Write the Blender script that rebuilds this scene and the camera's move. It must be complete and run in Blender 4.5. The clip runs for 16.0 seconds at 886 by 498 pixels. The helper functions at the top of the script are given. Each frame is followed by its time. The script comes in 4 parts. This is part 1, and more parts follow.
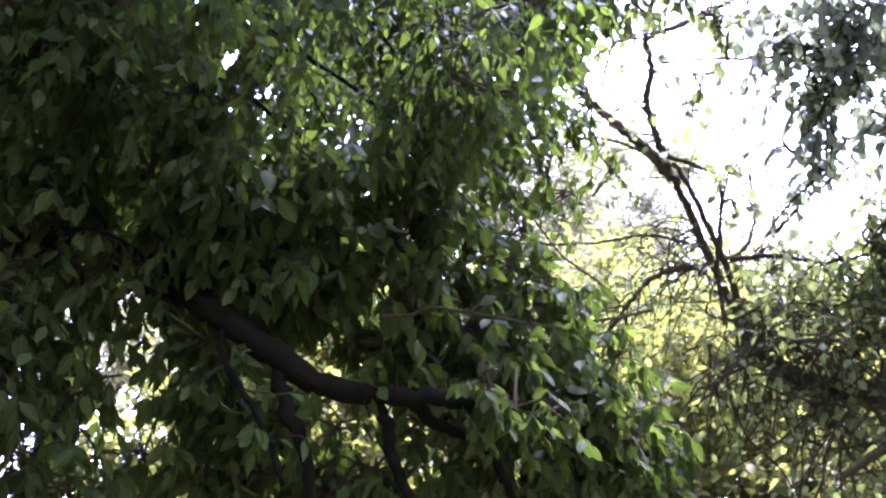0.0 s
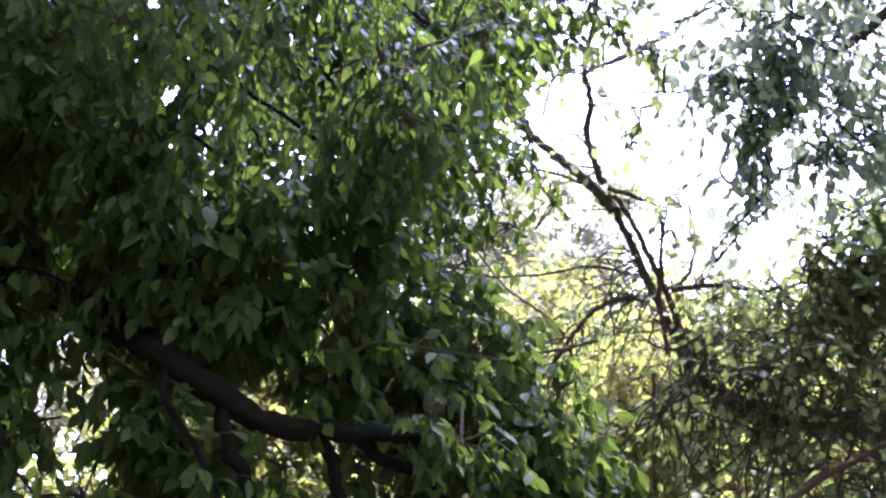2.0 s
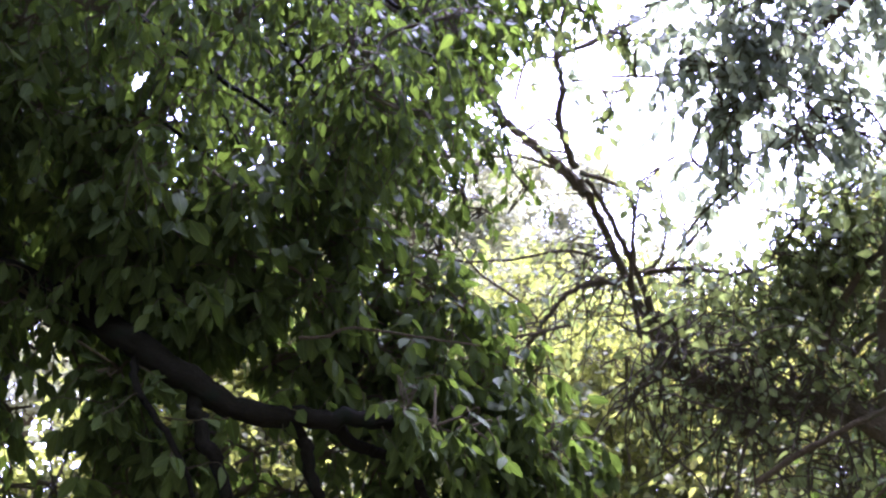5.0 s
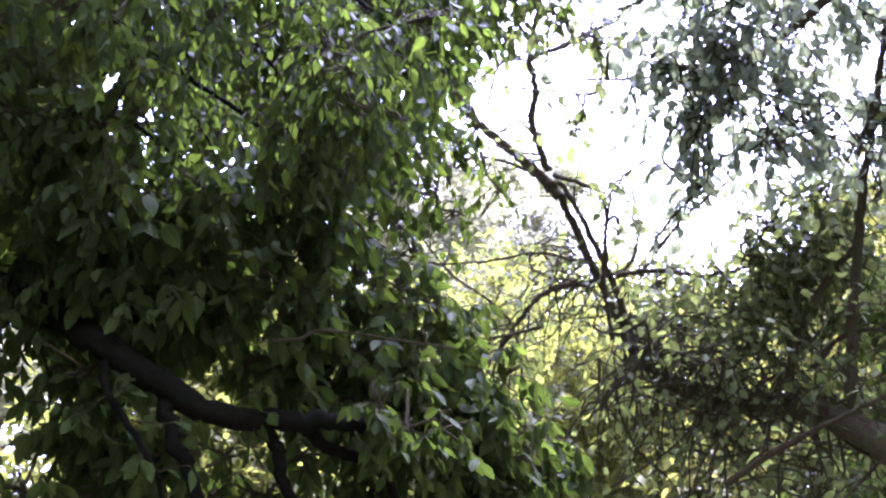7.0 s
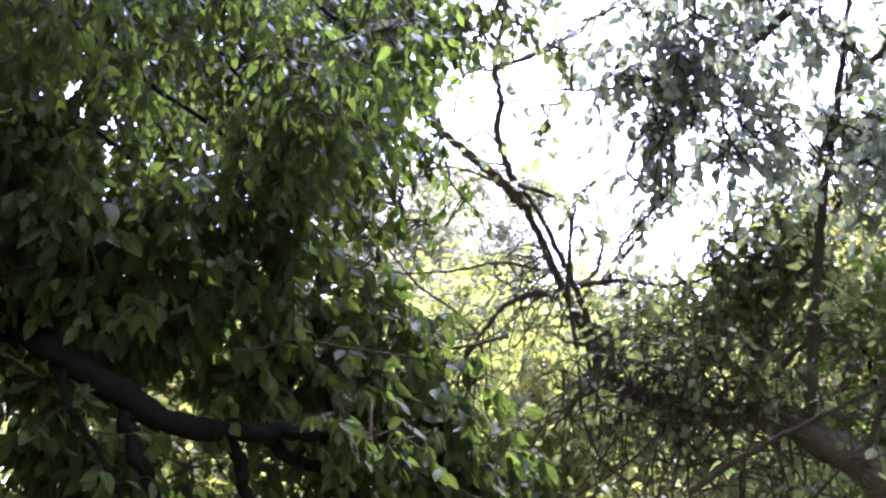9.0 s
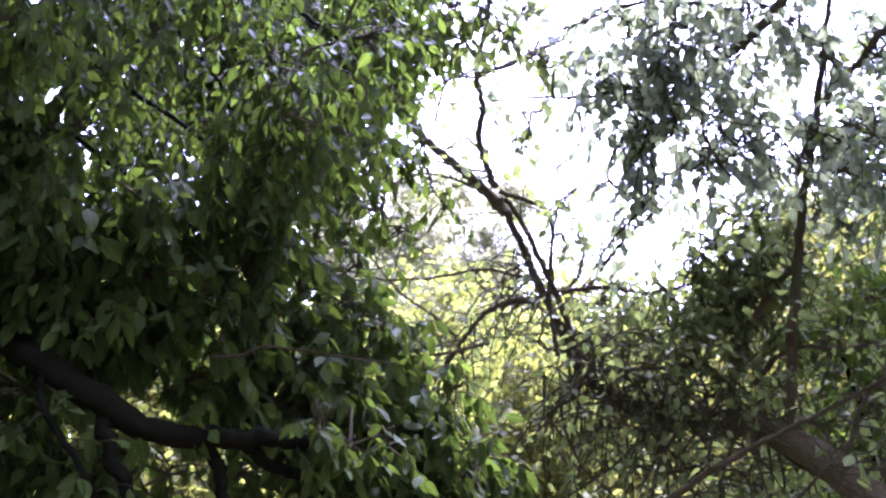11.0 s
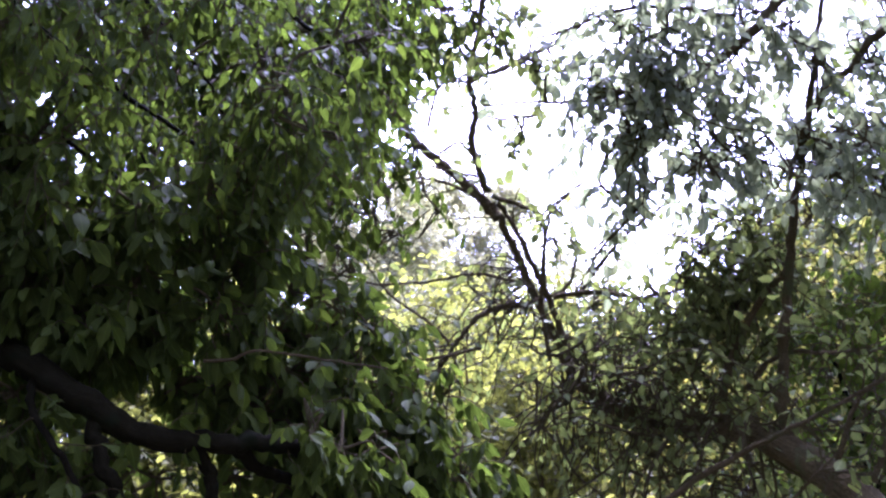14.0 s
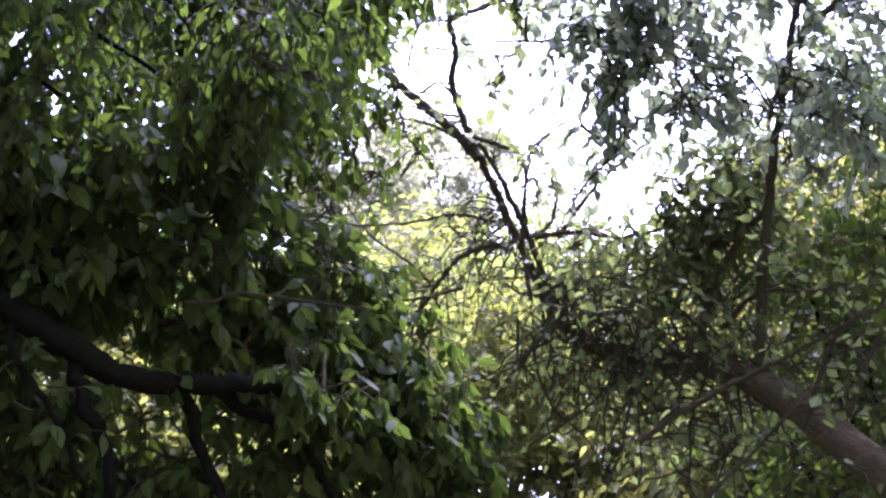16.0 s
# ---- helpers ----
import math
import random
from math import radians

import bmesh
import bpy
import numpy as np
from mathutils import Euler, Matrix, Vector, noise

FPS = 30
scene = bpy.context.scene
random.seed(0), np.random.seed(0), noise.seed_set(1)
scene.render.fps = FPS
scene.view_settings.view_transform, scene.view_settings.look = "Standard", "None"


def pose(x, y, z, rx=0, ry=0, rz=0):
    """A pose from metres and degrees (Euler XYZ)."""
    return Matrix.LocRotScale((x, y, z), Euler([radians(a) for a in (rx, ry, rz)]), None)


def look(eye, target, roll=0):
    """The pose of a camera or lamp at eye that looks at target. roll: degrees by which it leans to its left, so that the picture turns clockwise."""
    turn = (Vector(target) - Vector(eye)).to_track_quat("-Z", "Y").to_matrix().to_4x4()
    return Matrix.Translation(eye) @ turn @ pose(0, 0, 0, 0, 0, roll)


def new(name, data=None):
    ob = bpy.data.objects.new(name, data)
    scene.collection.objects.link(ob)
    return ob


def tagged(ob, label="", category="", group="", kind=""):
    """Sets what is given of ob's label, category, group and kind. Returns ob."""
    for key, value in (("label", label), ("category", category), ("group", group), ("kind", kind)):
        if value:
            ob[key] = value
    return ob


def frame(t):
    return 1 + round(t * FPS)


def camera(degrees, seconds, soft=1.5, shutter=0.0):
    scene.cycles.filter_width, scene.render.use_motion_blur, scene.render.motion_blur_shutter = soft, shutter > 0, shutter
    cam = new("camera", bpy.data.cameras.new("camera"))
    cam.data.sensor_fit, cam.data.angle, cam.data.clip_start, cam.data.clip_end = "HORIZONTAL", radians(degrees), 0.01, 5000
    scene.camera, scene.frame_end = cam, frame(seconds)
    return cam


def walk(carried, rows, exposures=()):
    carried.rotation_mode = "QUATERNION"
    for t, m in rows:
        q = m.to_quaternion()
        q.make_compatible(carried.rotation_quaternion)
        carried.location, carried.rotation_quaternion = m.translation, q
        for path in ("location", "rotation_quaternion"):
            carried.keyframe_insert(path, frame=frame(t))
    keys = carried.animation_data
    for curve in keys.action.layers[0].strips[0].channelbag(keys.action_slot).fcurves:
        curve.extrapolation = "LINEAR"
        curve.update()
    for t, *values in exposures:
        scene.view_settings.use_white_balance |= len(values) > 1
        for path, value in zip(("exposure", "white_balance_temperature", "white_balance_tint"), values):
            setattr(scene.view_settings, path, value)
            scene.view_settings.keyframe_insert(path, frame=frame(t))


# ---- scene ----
cam = camera(45.0, 16.0, soft=2.3)
PATH = [
    (0.0, pose(0.0000, 0.000, 1.600, 105.000, 0.000, -0.000)),
    (0.5, pose(0.0001, 0.000, 1.600, 103.981, 0.481, 0.262)),
    (1.0, pose(0.0004, 0.000, 1.600, 105.057, 1.118, -0.542)),
    (1.5, pose(0.0010, 0.000, 1.600, 106.389, 1.404, -1.940)),
    (2.0, pose(0.0017, 0.000, 1.600, 106.779, 1.597, -2.634)),
    (2.5, pose(0.0026, 0.000, 1.600, 106.419, 1.923, -3.018)),
    (3.0, pose(0.0037, 0.000, 1.600, 106.031, 1.942, -2.906)),
    (3.5, pose(0.0049, 0.000, 1.600, 105.948, 1.923, -3.042)),
    (4.0, pose(0.0063, 0.000, 1.600, 106.008, 2.080, -3.364)),
    (6.5, pose(0.0144, 0.000, 1.600, 105.834, 2.607, -4.547)),
    (7.0, pose(0.0163, 0.000, 1.600, 105.997, 2.688, -5.129)),
    (7.5, pose(0.0181, 0.000, 1.600, 106.186, 2.636, -6.153)),
    (8.0, pose(0.0200, 0.000, 1.600, 106.364, 2.750, -6.624)),
    (8.5, pose(0.0219, 0.000, 1.600, 106.425, 2.712, -6.826)),
    (9.0, pose(0.0237, 0.000, 1.600, 106.420, 3.061, -6.870)),
    (11.5, pose(0.0323, 0.000, 1.600, 106.759, 3.123, -7.953)),
    (12.0, pose(0.0338, 0.000, 1.600, 106.715, 3.118, -8.052)),
    (12.5, pose(0.0351, 0.000, 1.600, 106.989, 3.084, -8.086)),
    (13.0, pose(0.0363, 0.000, 1.600, 107.224, 3.216, -8.103)),
    (13.5, pose(0.0374, 0.000, 1.600, 107.178, 3.126, -8.102)),
    (14.0, pose(0.0383, 0.000, 1.600, 106.946, 3.172, -8.101)),
    (14.5, pose(0.0390, 0.000, 1.600, 106.681, 3.455, -8.171)),
    (15.0, pose(0.0396, 0.000, 1.600, 106.015, 3.406, -8.364)),
    (15.5, pose(0.0399, 0.000, 1.600, 104.805, 3.450, -8.520)),
    (16.0, pose(0.0400, 0.000, 1.600, 103.725, 3.711, -8.990)),
]

walk(cam, PATH, [(0.0, 4.22, 4720, 60), (2.0, 4.04, 4720, 60), (7.0, 4.01, 4720, 60), (12.3, 3.84, 4720, 60), (13.4, 3.54, 4720, 60), (16.0, 3.67, 4720, 60)])

# ---- world, sun, exposure ----
SUN_ELEVATION, SUN_AZIMUTH = 60, 28
sky = bpy.data.worlds.new("sky")
scene.world = sky
sky.use_nodes = True
sky_tex = sky.node_tree.nodes.new("ShaderNodeTexSky")
sky_tex.sky_type = "NISHITA"
sky_tex.sun_disc = False
sky_tex.sun_elevation, sky_tex.sun_rotation = radians(SUN_ELEVATION), radians(SUN_AZIMUTH)
sky_tex.air_density, sky_tex.dust_density, sky_tex.ozone_density = 1.0, 2.5, 0.5
sky.node_tree.nodes["Background"].inputs["Strength"].default_value = 0.15
haze = sky.node_tree.nodes.new("ShaderNodeHueSaturation")
haze.inputs["Saturation"].default_value = 0.35
sky.node_tree.links.new(sky_tex.outputs[0], haze.inputs["Color"])
sky.node_tree.links.new(haze.outputs[0], sky.node_tree.nodes["Background"].inputs["Color"])
sun = new("sun", bpy.data.lights.new("sun", "SUN"))
sun.data.energy, sun.data.angle, sun.data.color = 2.8, radians(8.0), (1.0, 0.95, 0.87)
sun.matrix_world = look((math.sin(radians(SUN_AZIMUTH)) * math.cos(radians(SUN_ELEVATION)) * 30,
                         math.cos(radians(SUN_AZIMUTH)) * math.cos(radians(SUN_ELEVATION)) * 30,
                         math.sin(radians(SUN_ELEVATION)) * 30), (0, 0, 0))


# ---- materials ----
def node_kit(name):
    mat = bpy.data.materials.new(name)
    mat.use_nodes = True
    tree = mat.node_tree
    tree.nodes.clear()
    out = tree.nodes.new("ShaderNodeOutputMaterial")

    def add(kind, **inputs):
        n = tree.nodes.new(kind)
        for key, value in inputs.items():
            key = key.replace("_", " ")
            if isinstance(value, bpy.types.NodeSocket):
                tree.links.new(value, n.inputs[key])
            else:
                n.inputs[key].default_value = value
        return n
    return mat, tree, out, add


def ramp(tree, fac, stops):
    n = tree.nodes.new("ShaderNodeValToRGB")
    tree.links.new(fac, n.inputs[0])
    while len(n.color_ramp.elements) < len(stops):
        n.color_ramp.elements.new(0.5)
    for e, (p, c) in zip(n.color_ramp.elements, stops):
        e.position, e.color = p, (*c, 1)
    return n.outputs[0]


def math_node(tree, op, a, b):
    n = tree.nodes.new("ShaderNodeMath")
    n.operation = op
    for socket, value in zip(n.inputs, (a, b)):
        if isinstance(value, bpy.types.NodeSocket):
            tree.links.new(value, socket)
        else:
            socket.default_value = value
    return n.outputs[0]


def leaf_material(name, dark, mid, light, glow, translucency=0.42, roughness=0.42):
    """Leaf: colour differs leaf by leaf, paler midrib and side veins, blotches; light shines through."""
    mat, tree, out, add = node_kit(name)
    geo, info = add("ShaderNodeNewGeometry"), add("ShaderNodeObjectInfo")
    r = math_node(tree, "FRACT", math_node(tree, "ADD", geo.outputs["Random Per Island"], info.outputs["Random"]), 0)
    base = ramp(tree, r, ((0.0, dark), (0.45, mid), (0.86, light), (1.0, tuple(c * k for c, k in zip(light, (1.15, 1.1, 0.9))))))
    uv = add("ShaderNodeUVMap")
    split = add("ShaderNodeSeparateXYZ", Vector=uv.outputs[0])
    across = math_node(tree, "ABSOLUTE", math_node(tree, "SUBTRACT", split.outputs["Y"], 0.5), 0)
    rib = ramp(tree, across, ((0.0, (1, 1, 1)), (0.05, (0, 0, 0))))
    slant = math_node(tree, "SUBTRACT", split.outputs["X"], math_node(tree, "MULTIPLY", across, 0.5))
    side = math_node(tree, "FRACT", math_node(tree, "MULTIPLY", slant, 8.0), 0)
    vein = ramp(tree, side, ((0.0, (1, 1, 1)), (0.14, (0, 0, 0))))
    veins = math_node(tree, "MAXIMUM", rib, math_node(tree, "MULTIPLY", vein, 0.35))
    spot = add("ShaderNodeTexNoise", Scale=55.0, Detail=3.0)
    blotch = ramp(tree, spot.outputs[0], ((0.35, (0.85, 0.87, 0.84)), (0.7, (1.1, 1.08, 1.05))))
    m1 = add("ShaderNodeMixRGB", Fac=1.0, Color1=base, Color2=blotch)
    m1.blend_type = "MULTIPLY"
    m2 = add("ShaderNodeMixRGB", Fac=math_node(tree, "MULTIPLY", veins, 0.3), Color1=m1.outputs[0], Color2=(*[min(1, c * 2.2) for c in light], 1))
    bump = add("ShaderNodeBump", Strength=0.35, Distance=0.002, Height=math_node(tree, "SUBTRACT", spot.outputs[0], veins))
    skin = add("ShaderNodeBsdfPrincipled", Base_Color=m2.outputs[0], Roughness=roughness, Normal=bump.outputs[0])
    skin.inputs["Specular IOR Level"].default_value = 0.08
    tint = add("ShaderNodeMixRGB", Fac=1.0, Color1=m2.outputs[0], Color2=(*glow, 1))
    tint.blend_type = "MULTIPLY"
    through_light = add("ShaderNodeBsdfTranslucent", Color=tint.outputs[0])
    mix = add("ShaderNodeMixShader", Fac=translucency)
    tree.links.new(skin.outputs[0], mix.inputs[1])
    tree.links.new(through_light.outputs[0], mix.inputs[2])
    tree.links.new(mix.outputs[0], out.inputs[0])
    return mat


def bark_material(name, dark, light, moss, moss_amount=0.45, scale=9.0):
    """Bark: furrows along the limb, lichen patches, fine grain."""
    mat, tree, out, add = node_kit(name)
    co = add("ShaderNodeTexCoord")
    big = add("ShaderNodeTexNoise", Vector=co.outputs["Object"], Scale=scale, Detail=6.0, Roughness=0.65)
    fine = add("ShaderNodeTexNoise", Vector=co.outputs["Object"], Scale=scale * 11, Detail=5.0, Roughness=0.7)
    uv = add("ShaderNodeUVMap")
    stretch = add("ShaderNodeMapping", Vector=uv.outputs[0])
    stretch.inputs["Scale"].default_value = (14, 3.0, 1)
    furrow = add("ShaderNodeTexNoise", Vector=stretch.outputs[0], Scale=3.0, Detail=7.0, Roughness=0.6, Distortion=0.8)
    col = ramp(tree, furrow.outputs[0], ((0.32, dark), (0.62, light)))
    grain = ramp(tree, fine.outputs[0], ((0.3, (0.65, 0.65, 0.65)), (0.7, (1.25, 1.22, 1.18))))
    m1 = add("ShaderNodeMixRGB", Fac=1.0, Color1=col, Color2=grain)
    m1.blend_type = "MULTIPLY"
    patch = ramp(tree, big.outputs[0], ((1 - moss_amount, (0, 0, 0)), (min(0.99, 1.12 - moss_amount), (1, 1, 1))))
    m2 = add("ShaderNodeMixRGB", Fac=patch, Color1=m1.outputs[0], Color2=(*moss, 1))
    height = math_node(tree, "ADD", furrow.outputs[0], math_node(tree, "MULTIPLY", fine.outputs[0], 0.4))
    bump = add("ShaderNodeBump", Strength=0.8, Distance=0.012, Height=height)
    b = add("ShaderNodeBsdfPrincipled", Base_Color=m2.outputs[0], Roughness=0.85, Normal=bump.outputs[0])
    b.inputs["Specular IOR Level"].default_value = 0.02
    tree.links.new(b.outputs[0], out.inputs[0])
    return mat


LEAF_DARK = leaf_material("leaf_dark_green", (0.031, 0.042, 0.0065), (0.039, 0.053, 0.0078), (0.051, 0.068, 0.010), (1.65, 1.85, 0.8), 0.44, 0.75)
LEAF_MID = leaf_material("leaf_mid_green", (0.062, 0.073, 0.022), (0.084, 0.098, 0.029), (0.115, 0.132, 0.038), (1.7, 1.8, 1.0), 0.44, 0.72)
# green lifted and greyed: the sky's veiling glare is put into this colour
LEAF_GLARE = leaf_material("leaf_green_glare", (0.100, 0.114, 0.060), (0.128, 0.146, 0.076), (0.160, 0.180, 0.092), (1.7, 1.75, 1.3), 0.45, 0.6)
LEAF_MOSS = leaf_material("leaf_moss_green", (0.076, 0.080, 0.018), (0.100, 0.104, 0.023), (0.145, 0.140, 0.032), (1.7, 1.7, 0.9), 0.45, 0.65)
LEAF_LIME = leaf_material("leaf_yellow_green", (0.068, 0.075, 0.016), (0.088, 0.096, 0.020), (0.118, 0.123, 0.027), (1.7, 1.7, 0.85), 0.58, 0.7)
# olive leaf with the distance haze mixed into its colour
LEAF_HAZED = leaf_material("leaf_olive_hazed", (0.125, 0.128, 0.066), (0.155, 0.156, 0.080), (0.20, 0.196, 0.104), (1.7, 1.7, 1.15), 0.58, 0.6)
# brown far below real bark: the bough's backlit shade is in the colour
BARK_SHADE = bark_material("bark_brown_shade", (0.006, 0.0055, 0.002), (0.014, 0.0125, 0.005), (0.009, 0.011, 0.004))
BARK_GREY = bark_material("bark_grey_brown", (0.034, 0.028, 0.011), (0.100, 0.078, 0.031), (0.062, 0.068, 0.022))
TWIG = bark_material("twig_brown", (0.034, 0.029, 0.010), (0.084, 0.070, 0.026), (0.054, 0.060, 0.020), 0.4, 25.0)


def ground_material():
    mat, tree, out, add = node_kit("leaf_litter_ground")
    co = add("ShaderNodeTexCoord")
    a = add("ShaderNodeTexNoise", Vector=co.outputs["Object"], Scale=0.8, Detail=8.0)
    b = add("ShaderNodeTexVoronoi", Vector=co.outputs["Object"], Scale=16.0, Randomness=1.0)
    c1 = ramp(tree, a.outputs[0], ((0.35, (0.070, 0.058, 0.030)), (0.5, (0.056, 0.053, 0.026)), (0.64, (0.046, 0.068, 0.022))))
    c2 = ramp(tree, b.outputs["Distance"], ((0.0, (1.15, 1.12, 1.0)), (0.6, (0.75, 0.75, 0.72))))
    m = add("ShaderNodeMixRGB", Fac=1.0, Color1=c1, Color2=c2)
    m.blend_type = "MULTIPLY"
    bump = add("ShaderNodeBump", Strength=0.7, Distance=0.03, Height=b.outputs["Distance"])
    p = add("ShaderNodeBsdfPrincipled", Base_Color=m.outputs[0], Roughness=0.95, Normal=bump.outputs[0])
    tree.links.new(p.outputs[0], out.inputs[0])
    return mat


# ---- mesh tools ----
class Bag:
    """Gathers vertices, quads and texture coordinates for one mesh."""

    def __init__(self):
        self.v, self.f, self.uv, self.count = [], [], [], 0

    def put(self, v, f, uv):
        self.v.append(np.asarray(v, float).reshape(-1, 3))
        self.f.append(np.asarray(f, int).reshape(-1, 4) + self.count)
        self.uv.append(np.asarray(uv, float).reshape(-1, 2))
        self.count += len(self.v[-1])

    def mesh(self, name, smooth=True):
        v, f, uv = np.concatenate(self.v), np.concatenate(self.f), np.concatenate(self.uv)
        me = bpy.data.meshes.new(name)
        me.vertices.add(len(v))
        me.vertices.foreach_set("co", v.ravel())
        me.loops.add(len(f) * 4)
        me.loops.foreach_set("vertex_index", f.ravel())
        me.polygons.add(len(f))
        me.polygons.foreach_set("loop_start", np.arange(len(f)) * 4)
        me.polygons.foreach_set("use_smooth", np.full(len(f), smooth))
        layer = me.uv_layers.new(name="UVMap")
        layer.data.foreach_set("uv", uv[f.ravel()].ravel())
        me.update(calc_edges=True)
        me.validate()
        return me


def part(name, bag, material, parent, label="", kind=""):
    me = bag.mesh(name)
    me.materials.append(material)
    ob = new(name, me)
    ob.parent = parent
    ob.matrix_parent_inverse = parent.matrix_basis.inverted()
    return tagged(ob, label=label, kind=kind)


def spline(points, steps=6):
    """Points of a smooth curve through the given ones."""
    p = np.array(points, float)
    p = np.vstack([2 * p[0] - p[1], p, 2 * p[-1] - p[-2]])
    out = []
    for i in range(1, len(p) - 2):
        for s in np.arange(steps) / steps:
            a, b, c, d = p[i - 1:i + 3]
            out.append(0.5 * (2 * b + (c - a) * s + (2 * a - 5 * b + 4 * c - d) * s * s + (3 * b - a - 3 * c + d) * s ** 3))
    out.append(p[-2])
    return np.array(out)


def unit(v):
    v = np.asarray(v, float)
    return v / (np.linalg.norm(v, axis=-1, keepdims=True) + 1e-9)


def tube(bag, pts, radii, sides=8, rough=0.0, rng=None):
    """A round limb along pts; rough makes its skin knobbly."""
    pts = np.asarray(pts, float)
    n = len(pts)
    tan = unit(np.gradient(pts, axis=0))
    ref = np.array((0.0, 0.0, 1.0)) if abs(tan[:, 2]).mean() < 0.8 else np.array((0.0, 1.0, 0.0))
    a = unit(np.cross(tan, ref))
    b = np.cross(tan, a)
    ang = np.arange(sides) / sides * 2 * np.pi
    r = np.broadcast_to(np.asarray(radii, float), (n,))[:, None] * np.ones(sides)
    if rough and rng is not None:
        r = r * (1 + rough * rng.standard_normal((n, sides)).clip(-2, 2) * 0.5)
    v = pts[:, None] + r[..., None] * (np.cos(ang)[None, :, None] * a[:, None] + np.sin(ang)[None, :, None] * b[:, None])
    i, k = np.meshgrid(np.arange(n - 1), np.arange(sides), indexing="ij")
    k2 = (k + 1) % sides
    f = np.stack([i * sides + k, i * sides + k2, (i + 1) * sides + k2, (i + 1) * sides + k], -1)
    length = np.concatenate([[0], np.cumsum(np.linalg.norm(np.diff(pts, axis=0), axis=1))])
    uv = np.stack(np.broadcast_arrays((np.abs(ang - np.pi) / np.pi)[None], length[:, None]), -1)
    bag.put(v, f, uv)


# stations along a leaf and its half width there; the first two are the stalk
FULL_LEAF = np.array(((0.0, 0.012), (0.13, 0.018), (0.21, 0.32), (0.41, 0.50), (0.66, 0.38), (0.86, 0.15), (1.0, 0.004)))
MID_LEAF = np.array(((0.0, 0.014), (0.14, 0.15), (0.34, 0.46), (0.62, 0.45), (0.86, 0.21), (1.0, 0.008)))
PLAIN_LEAF = np.array(((0.0, 0.03), (0.3, 0.46), (0.66, 0.38), (1.0, 0.02)))
FAR_LEAF = np.array(((0.0, 0.08), (0.45, 0.5), (1.0, 0.05)))


def leaf_grid(shape):
    n = len(shape)
    i = np.arange(n - 1)
    f = np.concatenate([np.stack([i * 3 + k, i * 3 + k + 1, i * 3 + k + 4, i * 3 + k + 3], -1) for k in (0, 1)])
    uv = np.stack([np.repeat(shape[:, 0], 3), (np.stack([-shape[:, 1], 0 * shape[:, 1], shape[:, 1]], 1) + 0.5).ravel()], -1)
    return f, uv


def leaves(bag, shape, place, axis, face, length, width, rng):
    """Many leaves at once: each folded along its midrib, curled along its length and slightly wavy."""
    n = len(place)
    if not n:
        return
    axis = unit(axis)
    side = unit(np.cross(face, axis))
    up = np.cross(axis, side)
    u, w = shape[:, 0], shape[:, 1]
    fold = rng.uniform(0.05, 0.45, n)[:, None]
    curl = rng.uniform(-0.05, 0.38, n)[:, None]
    wave = rng.uniform(-0.06, 0.06, (n, len(shape)))
    mid = place[:, None] + length[:, None, None] * (u[None, :, None] * axis[:, None] - (curl * u[None] ** 2)[..., None] * up[:, None])
    lift = (fold * w[None] + wave * (w[None] > 0.1)) * width[:, None]
    lift2 = (fold * w[None] - wave * (w[None] > 0.1)) * width[:, None]
    half = w[None] * width[:, None]
    left = mid - half[..., None] * side[:, None] + lift[..., None] * up[:, None]
    right = mid + half[..., None] * side[:, None] + lift2[..., None] * up[:, None]
    v = np.stack([left, mid, right], 2).reshape(-1, 3)
    f, uv = leaf_grid(shape)
    f = (f[None] + (np.arange(n) * len(shape) * 3)[:, None, None]).reshape(-1, 4)
    bag.put(v, f, np.tile(uv, (n, 1)))


